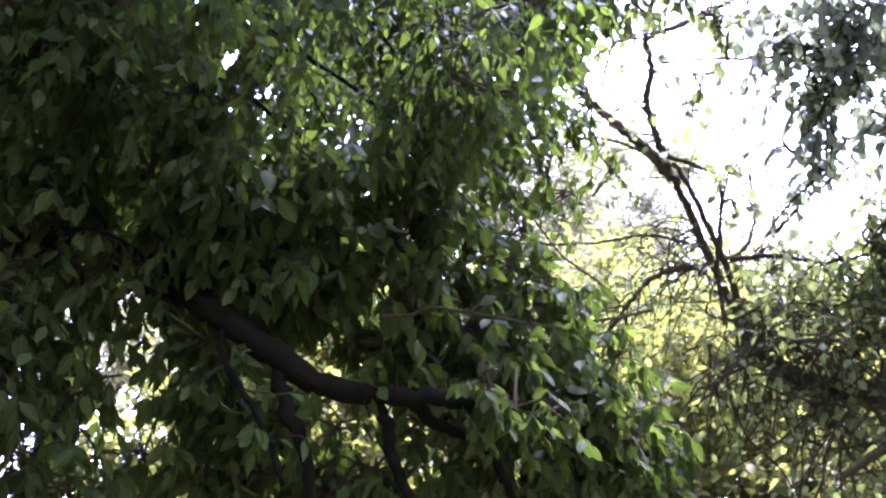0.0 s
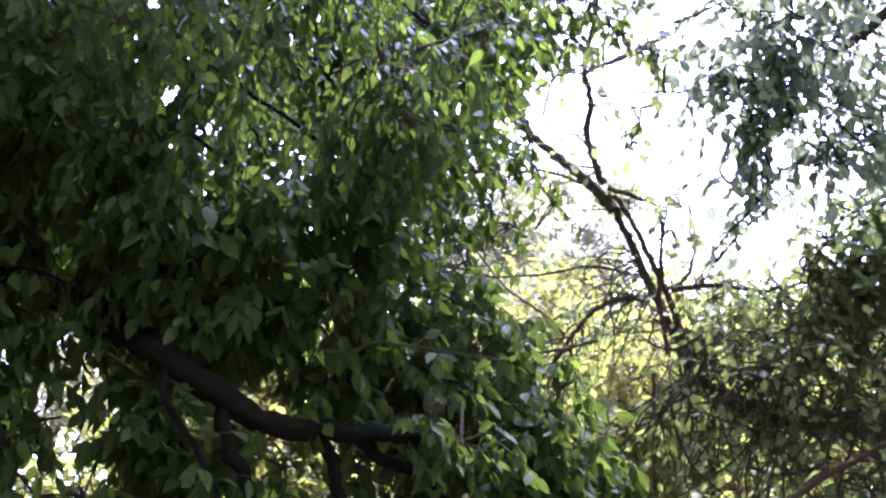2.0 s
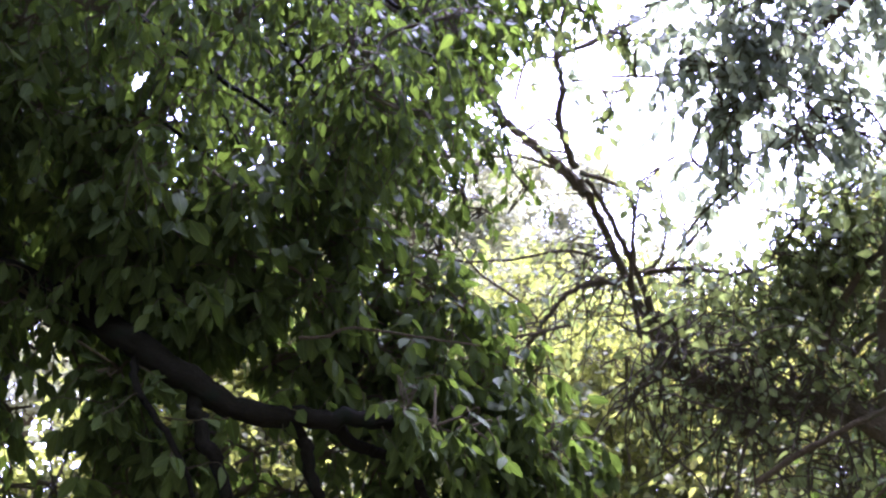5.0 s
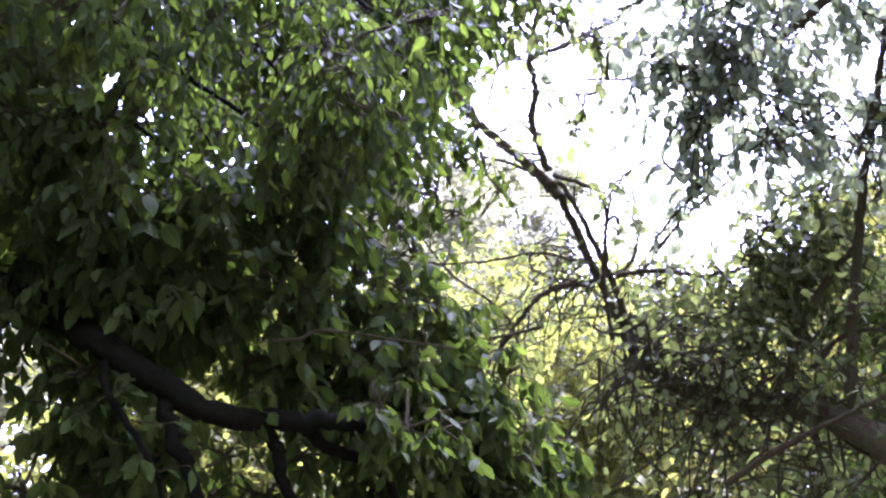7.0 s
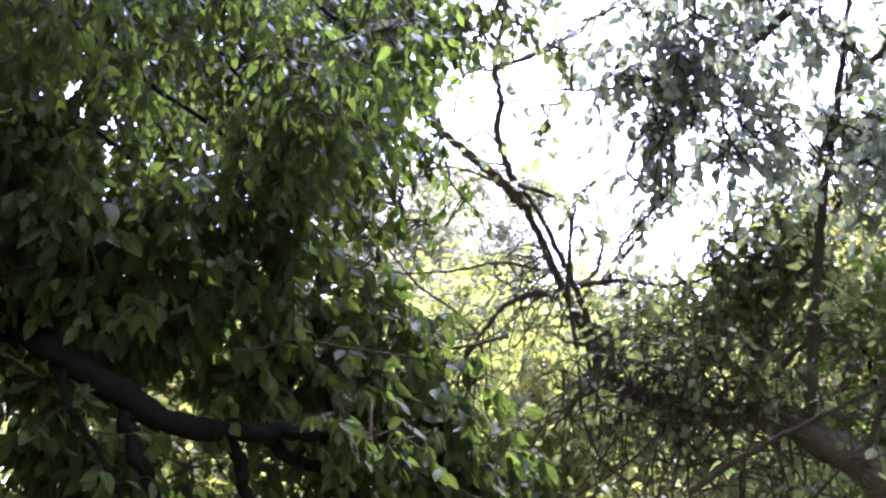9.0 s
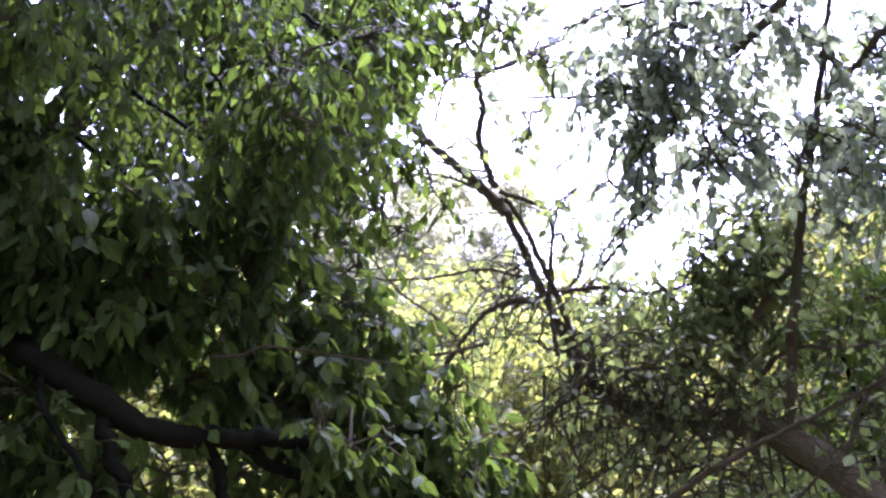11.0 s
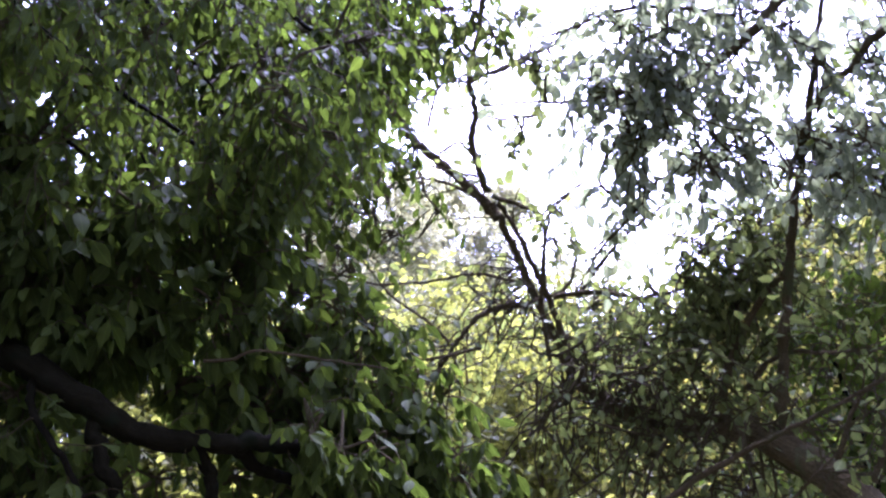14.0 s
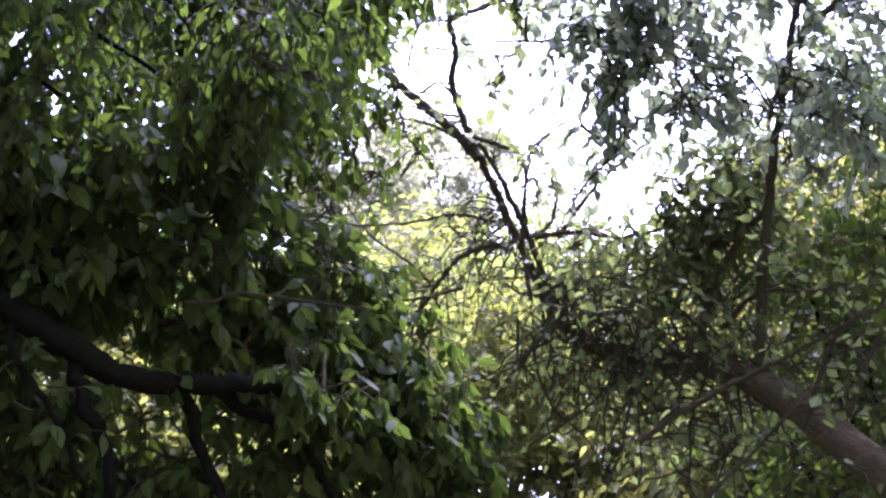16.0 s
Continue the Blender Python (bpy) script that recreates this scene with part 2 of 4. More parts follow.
class Plant:
    """A tree or shrub: an Empty at its foot, trunk and limbs as parts, twigs and leaves gathered for the crown."""

    def __init__(self, name, foot, label, category, seed, bark, leaf, group="", leaf_size=(0.07, 0.042), shape=FULL_LEAF, droop=0.7, near=False):
        self.root = new(name)
        self.root.empty_display_size = 0.2
        self.root.location = foot
        self.root.matrix_basis = Matrix.Translation(foot)
        tagged(self.root, label=label, category=category, group=group)
        self.rng = np.random.default_rng(seed)
        self.bark, self.leaf, self.size, self.shape, self.droop = bark, leaf, leaf_size, shape, droop
        self.wood, self.twigs = [], Bag()
        self.spots = [[], [], [], [], [], []]
        self.coarse = [[], [], [], [], [], []]
        self.store = self.spots
        self.near, self.bearer = near, self.root

    def limb(self, name, points, r0, r1, sides=10, rough=0.12, power=1.0, label=""):
        pts = spline(points, 7)
        pts = pts + self.rng.standard_normal(pts.shape) * min(r0, 0.03) * 0.18
        k = np.linspace(0, 1, len(pts)) ** power
        bag = Bag()
        tube(bag, pts, r0 + (r1 - r0) * k, sides, rough, self.rng)
        self.bearer = part(name, bag, self.bark, self.root, label)
        self.wood.append(pts)
        return pts

    def twig(self, start, way, length, bend=0.5, r=0.0028, n=6, wild=0.35, curl=0.12):
        """A thin shoot that wanders and sags; returns its points."""
        rng = self.rng
        p, d, pts = np.array(start, float), unit(way), [np.array(start, float)]
        turn = unit(rng.standard_normal(3)) * rng.normal(0, curl)
        for i in range(n):
            d = d + np.cross(turn, d)
            d = unit(d + rng.standard_normal(3) * wild * 0.6 + np.array((0, 0, -1)) * bend * 0.3)
            p = p + d * length / n
            pts.append(p)
        pts = np.array(pts)
        tube(self.twigs, pts, np.linspace(r, r * 0.45, n + 1), 4 if n > 4 else 3)
        return pts

    def dress(self, pts, count, first=0.15, size=1.0):
        """Leaves in turn on both sides of a twig, hanging."""
        rng = self.rng
        if count < 1:
            return
        s = np.linspace(first, 1, count) * (len(pts) - 1)
        i = np.minimum(s.astype(int), len(pts) - 2)
        q = pts[i] + (pts[i + 1] - pts[i]) * (s - i)[:, None]
        tan = unit(pts[i + 1] - pts[i])
        flat = unit(np.cross(tan, (0.05, 0.02, 1.0)))
        turn = np.where(np.arange(count) % 2, 1, -1)[:, None]
        axis = unit(0.5 * tan + 0.75 * turn * flat + rng.standard_normal((count, 3)) * 0.35 + np.array((0, 0, -1.0)) * self.droop * rng.uniform(0.4, 1.5, (count, 1)))
        face = unit(np.array((0, 0, 0.7)) + rng.standard_normal((count, 3)) * 0.55)
        ln = self.size[0] * size * rng.uniform(0.6, 1.2, count)
        for store, value in zip(self.store, (q, axis, face, ln, ln * self.size[1] / self.size[0] * rng.uniform(0.85, 1.15, count), [self.bearer] * count)):
            store.append(value)

    def clump(self, centre, radius, twigs, per=9, length=0.32, size=1.0, bend=0.6, wild=0.35, core=0.25, coarse=False):
        """A bough end: a branch from the nearest wood, side branches, and leafy twigs through an uneven body."""
        rng = self.rng
        stick = Bag() if self.near and not coarse else self.twigs
        self.store, core = (self.coarse, 0) if coarse else (self.spots, core)
        c, radius = np.array(centre, float), np.broadcast_to(np.array(radius, float), (3,))
        if self.wood:
            w = np.concatenate(self.wood)
            near = w[np.argmin(np.linalg.norm(w - c, axis=1) + 0.5 * np.maximum(0, w[:, 2] - c[2] - 0.4))]
            gap = c - near
            if np.linalg.norm(gap) > 0.05:
                mid = near + gap * 0.5 + rng.standard_normal(3) * 0.12 * np.linalg.norm(gap) + np.array((0, 0, 0.1)) * np.linalg.norm(gap)
                br = spline([near, mid, c], 6)
                r = min(0.012, 0.004 + 0.006 * np.linalg.norm(gap))
                tube(stick, br, np.linspace(r, 0.004, len(br)), 6)
                self.wood.append(br)
        lumps = c + unit(rng.standard_normal((5, 3))) * radius * rng.uniform(0.2, 0.75, (5, 1))
        for lump in lumps[:2 if coarse else 5]:
            br = spline([c, (c + lump) / 2 + rng.standard_normal(3) * 0.04, lump], 4)
            tube(stick, br, np.linspace(0.0045, 0.0025, len(br)), 5)
        if self.near and not coarse:
            self.bearer = part("branch", stick, TWIG, self.root)
        for k in range(twigs):
            ball = unit(rng.standard_normal(3)) * rng.uniform(0, 1) ** 0.45
            if rng.random() < 0.6:
                p = lumps[rng.integers(5)] + ball * radius * 0.5
            else:
                p = c + ball * radius
            way = unit((p - c) / radius) * 0.7 + rng.standard_normal(3) * 0.6 + np.array((0, 0, -0.15))
            pts = self.twig(p, way, length * rng.uniform(0.6, 1.3), bend, n=6 if self.near and not coarse else 3, wild=wild)
            self.dress(pts, int(round(per * rng.uniform(0.6, 1.3))), size=size)
            if rng.random() < core:
                tube(self.twigs, spline([c + (p - c) * 0.2, c + (p - c) * 0.6 + rng.standard_normal(3) * 0.03, p], 3), np.linspace(0.0035, 0.002, 7), 4)
        self.store = self.spots

    def bunch(self, centre, count, size=1.1):
        """A small spray of leaves at the end of a thin shoot from the nearest wood."""
        rng, c = self.rng, np.array(centre, float)
        w = np.concatenate(self.wood)
        near = w[np.argmin(np.linalg.norm(w - c, axis=1))]
        gap = c - near
        br = spline([near, near + gap * 0.5 + rng.standard_normal(3) * 0.15 * np.linalg.norm(gap), c], 5)
        tube(self.twigs, br, np.linspace(0.0065, 0.0042, len(br)), 5)
        self.dress(br, max(2, count // 3), 0.5, size)
        for k in range(2):
            self.dress(self.twig(c, gap / (np.linalg.norm(gap) + 1e-6) + rng.standard_normal(3) * 0.5 + (0, 0, -0.4), 0.12, 0.4, 0.0035, 5), count // 2, 0.1, size)

    def sprout(self, pts, count, length=0.4, per=4, rise=0.3, size=1.0, start=0.0, bend=0.1, wild=0.3, r=0.0024):
        """Side shoots along a limb, sparsely leaved."""
        rng = self.rng
        for k in range(count):
            s = rng.uniform(start, 1) * (len(pts) - 2)
            i = int(s)
            p, tan = pts[i], unit(pts[i + 1] - pts[i])
            way = unit(tan * 0.5 + unit(np.cross(tan, rng.standard_normal(3))) + np.array((0, 0, rise)))
            tw = self.twig(p, way, length * rng.uniform(0.5, 1.4), bend, r, 7, wild)
            self.dress(tw, int(round(per * rng.uniform(0.4, 1.5))), 0.3, size)

    def finish(self, single=0, stretch=None):
        """Makes the crown; single leaves inside the given stretch of the plan become parts of their own."""
        place, axis, face, ln, wd = [np.concatenate(s) for s in self.spots[:5]]
        bearer = [b for group in self.spots[5] for b in group]
        rest = np.ones(len(place), bool)
        if single:
            inside = np.ones(len(place), bool)
            if stretch is not None:
                lo, hi = np.array(stretch[0]), np.array(stretch[1])
                inside = ((place > lo) & (place < hi)).all(1)
            pick = np.nonzero(inside)[0]
            pick = pick[np.argsort(place[pick, 1])][:single]
            rest[pick] = False
            kinds = []
            for k in range(6):
                bag = Bag()
                leaves(bag, self.shape, np.zeros((1, 3)), np.array(((1.0, 0, 0),)), np.array(((0, 0, 1.0),)), np.ones(1), np.full(1, self.size[1] / self.size[0]), self.rng)
                me = bag.mesh("leaf")
                me.materials.append(self.leaf)
                kinds.append(me)
            for j, i in enumerate(pick):
                ob = new("leaf", kinds[j % 6])
                a = unit(axis[i])
                s = unit(np.cross(face[i], a))
                u = np.cross(a, s)
                m = Matrix(((a[0], s[0], u[0], 0), (a[1], s[1], u[1], 0), (a[2], s[2], u[2], 0), (0, 0, 0, 1)))
                ob.parent = bearer[i]
                ob.matrix_basis = Matrix.Translation(place[i]) @ m @ Matrix.Diagonal((ln[i], ln[i], ln[i], 1))
        bag = Bag()
        if self.coarse[0]:
            leaves(bag, FAR_LEAF, *[np.concatenate(q) for q in self.coarse[:5]], self.rng)
        leaves(bag, MID_LEAF if self.near else self.shape, place[rest], axis[rest], face[rest], ln[rest], wd[rest], self.rng)
        part("crown", bag, self.leaf, self.root, kind="stuff")
        if self.twigs.count:
            part("twigwork", self.twigs, TWIG, self.root, kind="stuff")


# ---- ground ----
def ground():
    bm = bmesh.new()
    bmesh.ops.create_grid(bm, x_segments=120, y_segments=120, size=1500)
    for v in bm.verts:
        v.co.x, v.co.y = (math.copysign(abs(c / 1500) ** 2.2 * 1500, c) for c in (v.co.x, v.co.y))
        v.co.z = 0.12 * noise.noise(Vector((v.co.x * 0.15, v.co.y * 0.15, 0))) - 0.05
    me = bpy.data.meshes.new("ground")
    bm.to_mesh(me)
    bm.free()
    for p in me.polygons:
        p.use_smooth = True
    me.materials.append(ground_material())
    tagged(new("ground", me), "ground of leaf litter and low grass under the trees", "ground", kind="structure")


ground()


# ---- the shady tree: trunk out to the side, one heavy bough reaching across ----
def shady_tree():
    t = Plant("broadleaf_tree", (-2.1, 2.3, -0.03), "dense dark green broadleaf tree with a heavy low bough", "tree", 11, BARK_SHADE, LEAF_DARK, leaf_size=(0.070, 0.034), droop=1.1, near=True)
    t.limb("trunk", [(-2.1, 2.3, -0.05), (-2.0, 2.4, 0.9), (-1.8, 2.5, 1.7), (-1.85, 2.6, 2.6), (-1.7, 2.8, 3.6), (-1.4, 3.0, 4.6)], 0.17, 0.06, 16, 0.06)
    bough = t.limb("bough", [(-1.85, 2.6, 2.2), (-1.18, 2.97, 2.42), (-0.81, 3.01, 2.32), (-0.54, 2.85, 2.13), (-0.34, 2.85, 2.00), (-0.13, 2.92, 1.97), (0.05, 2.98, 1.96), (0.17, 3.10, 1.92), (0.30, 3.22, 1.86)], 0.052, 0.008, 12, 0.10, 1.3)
    t.sprout(bough, 16, 0.14, 4, rise=-0.3, start=0.2)
    t.sprout(t.limb("limb", [(-0.20, 2.92, 1.98), (-0.16, 2.93, 1.91), (-0.14, 2.94, 1.82), (-0.09, 2.95, 1.69), (-0.05, 2.95, 1.58)], 0.022, 0.012), 4, 0.12, 4, rise=-0.2)
    t.sprout(t.limb("limb", [(-0.44, 2.85, 2.07), (-0.41, 2.80, 1.92), (-0.35, 2.77, 1.81), (-0.34, 2.78, 1.67)], 0.024, 0.014), 4, 0.12, 4, rise=-0.2)
    t.sprout(t.limb("limb", [(-0.10, 2.95, 1.97), (-0.02, 3.01, 1.90), (0.07, 3.04, 1.87), (0.14, 3.04, 1.81), (0.19, 3.04, 1.70), (0.24, 3.04, 1.58)], 0.02, 0.010), 4, 0.12, 4, rise=-0.2)
    t.sprout(t.limb("limb", [(-0.60, 2.88, 2.17), (-0.57, 2.76, 2.04), (-0.47, 2.69, 1.90), (-0.39, 2.67, 1.72)], 0.012, 0.006), 7, 0.14, 4, rise=-0.2)
    t.limb("limb", [(-1.85, 2.6, 2.5), (-1.34, 2.96, 3.22), (-0.99, 2.98, 3.09), (-0.81, 2.99, 3.01), (-0.60, 3.01, 2.89), (-0.39, 3.04, 2.73)], 0.014, 0.005)
    t.limb("limb", [(-1.75, 2.75, 3.3), (-0.97, 3.17, 3.52), (-0.73, 3.20, 3.35), (-0.48, 3.24, 3.15), (-0.33, 3.26, 3.05), (-0.18, 3.28, 2.94), (-0.02, 3.29, 2.84)], 0.013, 0.005)
    t.limb("limb", [(-0.50, 3.24, 3.16), (-0.45, 3.27, 3.04), (-0.39, 3.30, 2.93), (-0.37, 3.32, 2.84)], 0.008, 0.003)
    t.limb("limb", [(-1.7, 2.8, 3.5), (-0.60, 2.93, 3.53), (-0.39, 2.96, 3.37), (-0.33, 2.98, 3.27), (-0.24, 3.01, 3.16), (-0.17, 3.03, 3.07), (-0.13, 3.05, 2.98)], 0.010, 0.003)
    t.limb("limb", [(-1.7, 2.8, 3.5), (-0.23, 3.10, 3.58), (0.01, 3.12, 3.45), (0.11, 3.14, 3.35), (0.25, 3.16, 3.25), (0.33, 3.18, 3.15)], 0.012, 0.004)
    c = t.clump
    # deep shade above and behind the bough
    c((-1.40, 3.14, 2.73), 0.11, 26, 9, 0.17, size=1.12)
    c((-1.17, 2.97, 2.64), 0.11, 26, 9, 0.17, size=1.12)
    c((-1.12, 3.24, 2.71), 0.12, 26, 9, 0.17, size=1.12)
    c((-0.82, 3.04, 2.68), 0.11, 26, 9, 0.17, size=1.12)
    c((-0.63, 2.88, 2.60), 0.10, 26, 9, 0.17, size=1.12)
    c((-0.54, 3.14, 2.67), 0.11, 26, 9, 0.17, size=1.12)
    c((-0.36, 2.95, 2.65), 0.11, 26, 9, 0.17, size=1.12)
    c((-0.14, 3.21, 2.71), 0.12, 26, 9, 0.17, size=1.12)
    c((-1.40, 3.17, 2.53), 0.11, 26, 9, 0.17, size=1.12)
    c((-1.17, 2.98, 2.52), 0.11, 26, 9, 0.17, size=1.12)
    c((-1.12, 3.25, 2.57), 0.12, 26, 9, 0.17, size=1.12)
    c((-0.83, 3.07, 2.49), 0.11, 26, 9, 0.17, size=1.12)
    c((-0.64, 2.88, 2.48), 0.10, 26, 9, 0.17, size=1.12)
    c((-0.54, 3.15, 2.54), 0.11, 26, 9, 0.17, size=1.12)
    c((-0.36, 2.98, 2.46), 0.11, 26, 9, 0.17, size=1.12)
    c((-0.14, 3.22, 2.58), 0.12, 26, 9, 0.17, size=1.12)
    c((-0.69, 3.14, 2.38), 0.11, 26, 9, 0.17, size=1.12)
    c((-0.51, 2.97, 2.31), 0.10, 26, 9, 0.17, size=1.12)
    c((-0.39, 3.22, 2.42), 0.11, 26, 9, 0.17, size=1.12)
    c((-0.14, 3.04, 2.35), 0.11, 26, 9, 0.17, size=1.12)
    c((-0.74, 3.39, 2.27), 0.12, 26, 9, 0.17, size=1.12)
    c((-0.14, 3.19, 2.15), 0.08, 18, 9, 0.17, size=1.12)
    c((-0.03, 3.20, 2.09), 0.08, 20, 9, 0.17, size=1.12)
    c((-0.07, 3.26, 2.25), 0.10, 22, 9, 0.17, size=1.12)
    c((-0.54, 3.12, 2.31), 0.07, 14, 9, 0.17, size=1.12)
    c((-0.38, 3.16, 2.31), 0.06, 12, 8, 0.10)
    c((-0.26, 3.14, 2.16), 0.04, 8, 8, 0.10)
    # dark curtain hanging under the near end of the bough
    c((-0.65, 2.92, 2.12), 0.07, 14, 10, 0.14)
    c((-0.65, 2.95, 2.02), 0.07, 16, 10, 0.14)
    c((-0.61, 3.03, 1.92), 0.08, 18, 10, 0.14)
    c((-0.63, 3.01, 1.81), 0.08, 18, 10, 0.14)
    c((-0.52, 3.01, 1.76), 0.07, 12, 10, 0.14)
    c((-0.57, 3.09, 1.86), 0.06, 10, 10, 0.14)
    c((-0.52, 3.06, 1.95), 0.05, 6, 10, 0.14)
    # thin lit sprays at the edge
    c((-1.19, 2.85, 2.14), 0.11, 26, 7, 0.16)
    c((-1.18, 2.84, 1.98), 0.12, 28, 7, 0.16)
    c((-1.12, 2.88, 1.82), 0.12, 24, 7, 0.16)
    c((-1.22, 2.82, 2.25), 0.11, 22, 7, 0.16)
    c((-1.09, 2.91, 1.71), 0.12, 20, 7, 0.16)
    c((-1.17, 2.90, 2.30), 0.10, 16, 7, 0.16)
    c((-1.05, 2.94, 2.34), 0.10, 16, 7, 0.16)
    c((-0.91, 2.98, 2.34), 0.10, 15, 7, 0.16)
    c((-1.11, 2.93, 2.18), 0.08, 10, 7, 0.16)
    c((-1.08, 2.97, 2.05), 0.08, 9, 7, 0.16)
    c((-1.06, 3.01, 1.92), 0.08, 9, 7, 0.16)
    c((-0.99, 3.02, 2.23), 0.06, 6, 7, 0.16)
    c((-0.83, 3.00, 2.25), 0.06, 7, 7, 0.16)
    c((-0.78, 3.03, 2.13), 0.04, 3, 7, 0.16)
    c((-0.98, 3.07, 2.04), 0.05, 4, 7, 0.16)
    c((-0.98, 3.08, 1.83), 0.08, 8, 7, 0.16)
    c((-0.86, 3.12, 1.83), 0.06, 5, 7, 0.16)
    c((-0.74, 3.08, 1.96), 0.04, 4, 7, 0.16)
    c((-1.05, 3.05, 2.14), 0.06, 5, 7, 0.16)
    c((-1.04, 3.06, 1.72), 0.11, 10, 7, 0.16)
    c((-0.81, 3.15, 1.72), 0.10, 10, 7, 0.16)
    # sparse leaves below the bough, with gaps between
    c((-0.42, 3.08, 1.88), 0.05, 5, 6, 0.12)
    c((-0.36, 3.15, 1.78), 0.06, 6, 6, 0.12)
    c((-0.23, 3.14, 1.79), 0.05, 4, 6, 0.12)
    c((-0.10, 3.15, 1.90), 0.04, 5, 6, 0.12)
    c((-0.15, 3.20, 1.74), 0.07, 6, 6, 0.12)
    c((-0.42, 3.13, 1.70), 0.08, 8, 6, 0.12)
    c((0.05, 3.20, 1.88), 0.07, 12, 6, 0.12)
    c((-0.00, 3.24, 1.77), 0.07, 8, 6, 0.12)
    c((0.13, 3.28, 1.77), 0.07, 10, 6, 0.12)
    c((-0.29, 3.11, 1.74), 0.06, 8, 6, 0.12)
    c((-0.49, 3.10, 1.83), 0.05, 6, 6, 0.12)
    c((-0.48, 3.14, 1.69), 0.08, 12, 6, 0.12)
    c((-0.07, 3.21, 1.69), 0.08, 10, 6, 0.12)
    c((-0.26, 3.13, 1.67), 0.08, 10, 6, 0.12)
    c((-0.47, 3.08, 1.90), 0.04, 8, 6, 0.12)
    c((-0.43, 3.11, 1.96), 0.03, 6, 6, 0.12)
    c((-0.31, 3.12, 1.90), 0.03, 4, 6, 0.12)
    c((-0.37, 3.16, 1.77), 0.05, 8, 6, 0.12)
    c((-0.23, 3.16, 1.74), 0.05, 8, 6, 0.12)
    c((-0.50, 3.05, 1.98), 0.03, 5, 6, 0.12)
    c((-0.17, 3.18, 1.82), 0.03, 4, 6, 0.12)
    c((-0.20, 3.20, 1.75), 0.07, 9, 6, 0.12)
    c((-0.34, 3.12, 1.70), 0.07, 10, 6, 0.12)
    c((0.06, 3.20, 1.69), 0.08, 12, 6, 0.12)
    # leafy drapery at the bough's end
    c((0.01, 3.33, 2.37), 0.10, 18, 10, 0.16)
    c((0.06, 3.26, 2.22), 0.10, 22, 10, 0.16)
    c((0.14, 3.19, 2.06), 0.10, 24, 10, 0.16)
    c((0.15, 3.42, 2.36), 0.11, 20, 10, 0.16)
    c((0.25, 3.35, 2.23), 0.11, 24, 10, 0.16)
    c((0.26, 3.29, 2.06), 0.10, 24, 10, 0.16)
    c((0.20, 3.28, 1.94), 0.10, 20, 10, 0.16)
    c((0.37, 3.37, 1.96), 0.11, 24, 10, 0.16)
    c((0.38, 3.41, 2.16), 0.09, 15, 10, 0.16)
    c((0.33, 3.40, 2.38), 0.08, 10, 10, 0.16)
    c((0.49, 3.43, 2.05), 0.08, 12, 10, 0.16)
    c((0.50, 3.42, 1.91), 0.10, 20, 10, 0.16)
    c((0.61, 3.50, 1.97), 0.07, 8, 10, 0.16)
    c((0.33, 3.36, 1.82), 0.10, 20, 10, 0.16)
    c((0.48, 3.46, 1.79), 0.10, 20, 10, 0.16)
    c((0.63, 3.54, 1.82), 0.09, 14, 10, 0.16)
    c((0.71, 3.56, 1.73), 0.08, 10, 10, 0.16)
    c((0.22, 3.49, 2.47), 0.08, 8, 10, 0.16)
    c((0.07, 3.48, 2.53), 0.09, 9, 10, 0.16)
    c((0.42, 3.52, 2.31), 0.06, 6, 10, 0.16)
    c((0.24, 3.39, 1.71), 0.10, 16, 10, 0.16)
    c((0.58, 3.48, 1.68), 0.11, 14, 10, 0.16)
    c((0.62, 3.52, 1.91), 0.07, 10, 10, 0.16)
    c((0.68, 3.54, 1.80), 0.07, 10, 10, 0.16)
    c((0.56, 3.45, 2.16), 0.06, 6, 10, 0.16)
    c((0.46, 3.45, 2.20), 0.07, 9, 10, 0.16)
    c((0.12, 2.93, 1.98), 0.05, 6, 8, 0.13)
    c((0.20, 2.98, 1.94), 0.06, 8, 8, 0.13)
    c((0.30, 3.05, 1.95), 0.06, 7, 8, 0.13)
    # thin sprays across the pale trees behind
    c((-0.01, 3.54, 2.71), 0.08, 4, 6, 0.16)
    c((0.09, 3.60, 2.83), 0.08, 5, 6, 0.16)
    c((0.22, 3.68, 2.90), 0.07, 5, 6, 0.16)
    c((0.13, 3.64, 2.69), 0.07, 4, 6, 0.16)
    c((-0.02, 3.50, 2.84), 0.10, 10, 6, 0.16)
    c((0.35, 3.74, 3.03), 0.07, 4, 6, 0.16)
    c((0.29, 3.65, 2.63), 0.06, 3, 6, 0.16)
    c((0.06, 3.58, 2.93), 0.08, 6, 6, 0.16)
    c((0.14, 3.61, 2.78), 0.07, 4, 6, 0.16)
    c((0.25, 3.72, 2.76), 0.07, 4, 6, 0.16)
    c((-0.08, 3.46, 2.66), 0.06, 5, 6, 0.16)
    c((0.20, 3.57, 2.57), 0.07, 5, 6, 0.16)
    c((0.39, 3.77, 2.90), 0.07, 4, 6, 0.16)
    c((0.03, 3.46, 2.99), 0.09, 10, 6, 0.16)
    c((0.19, 3.55, 3.01), 0.09, 9, 6, 0.16)
    # shaded outer boughs
    c((-1.20, 2.69, 3.04), 0.12, 22, 9, 0.18)
    c((-1.05, 2.71, 2.93), 0.12, 22, 9, 0.18)
    c((-0.93, 2.77, 3.08), 0.13, 22, 9, 0.18)
    c((-0.93, 2.83, 2.87), 0.13, 24, 9, 0.18)
    c((-0.80, 2.89, 2.98), 0.11, 20, 9, 0.18)
    c((-1.19, 2.76, 2.82), 0.12, 22, 9, 0.18)
    c((-0.65, 2.92, 2.83), 0.11, 20, 9, 0.18)
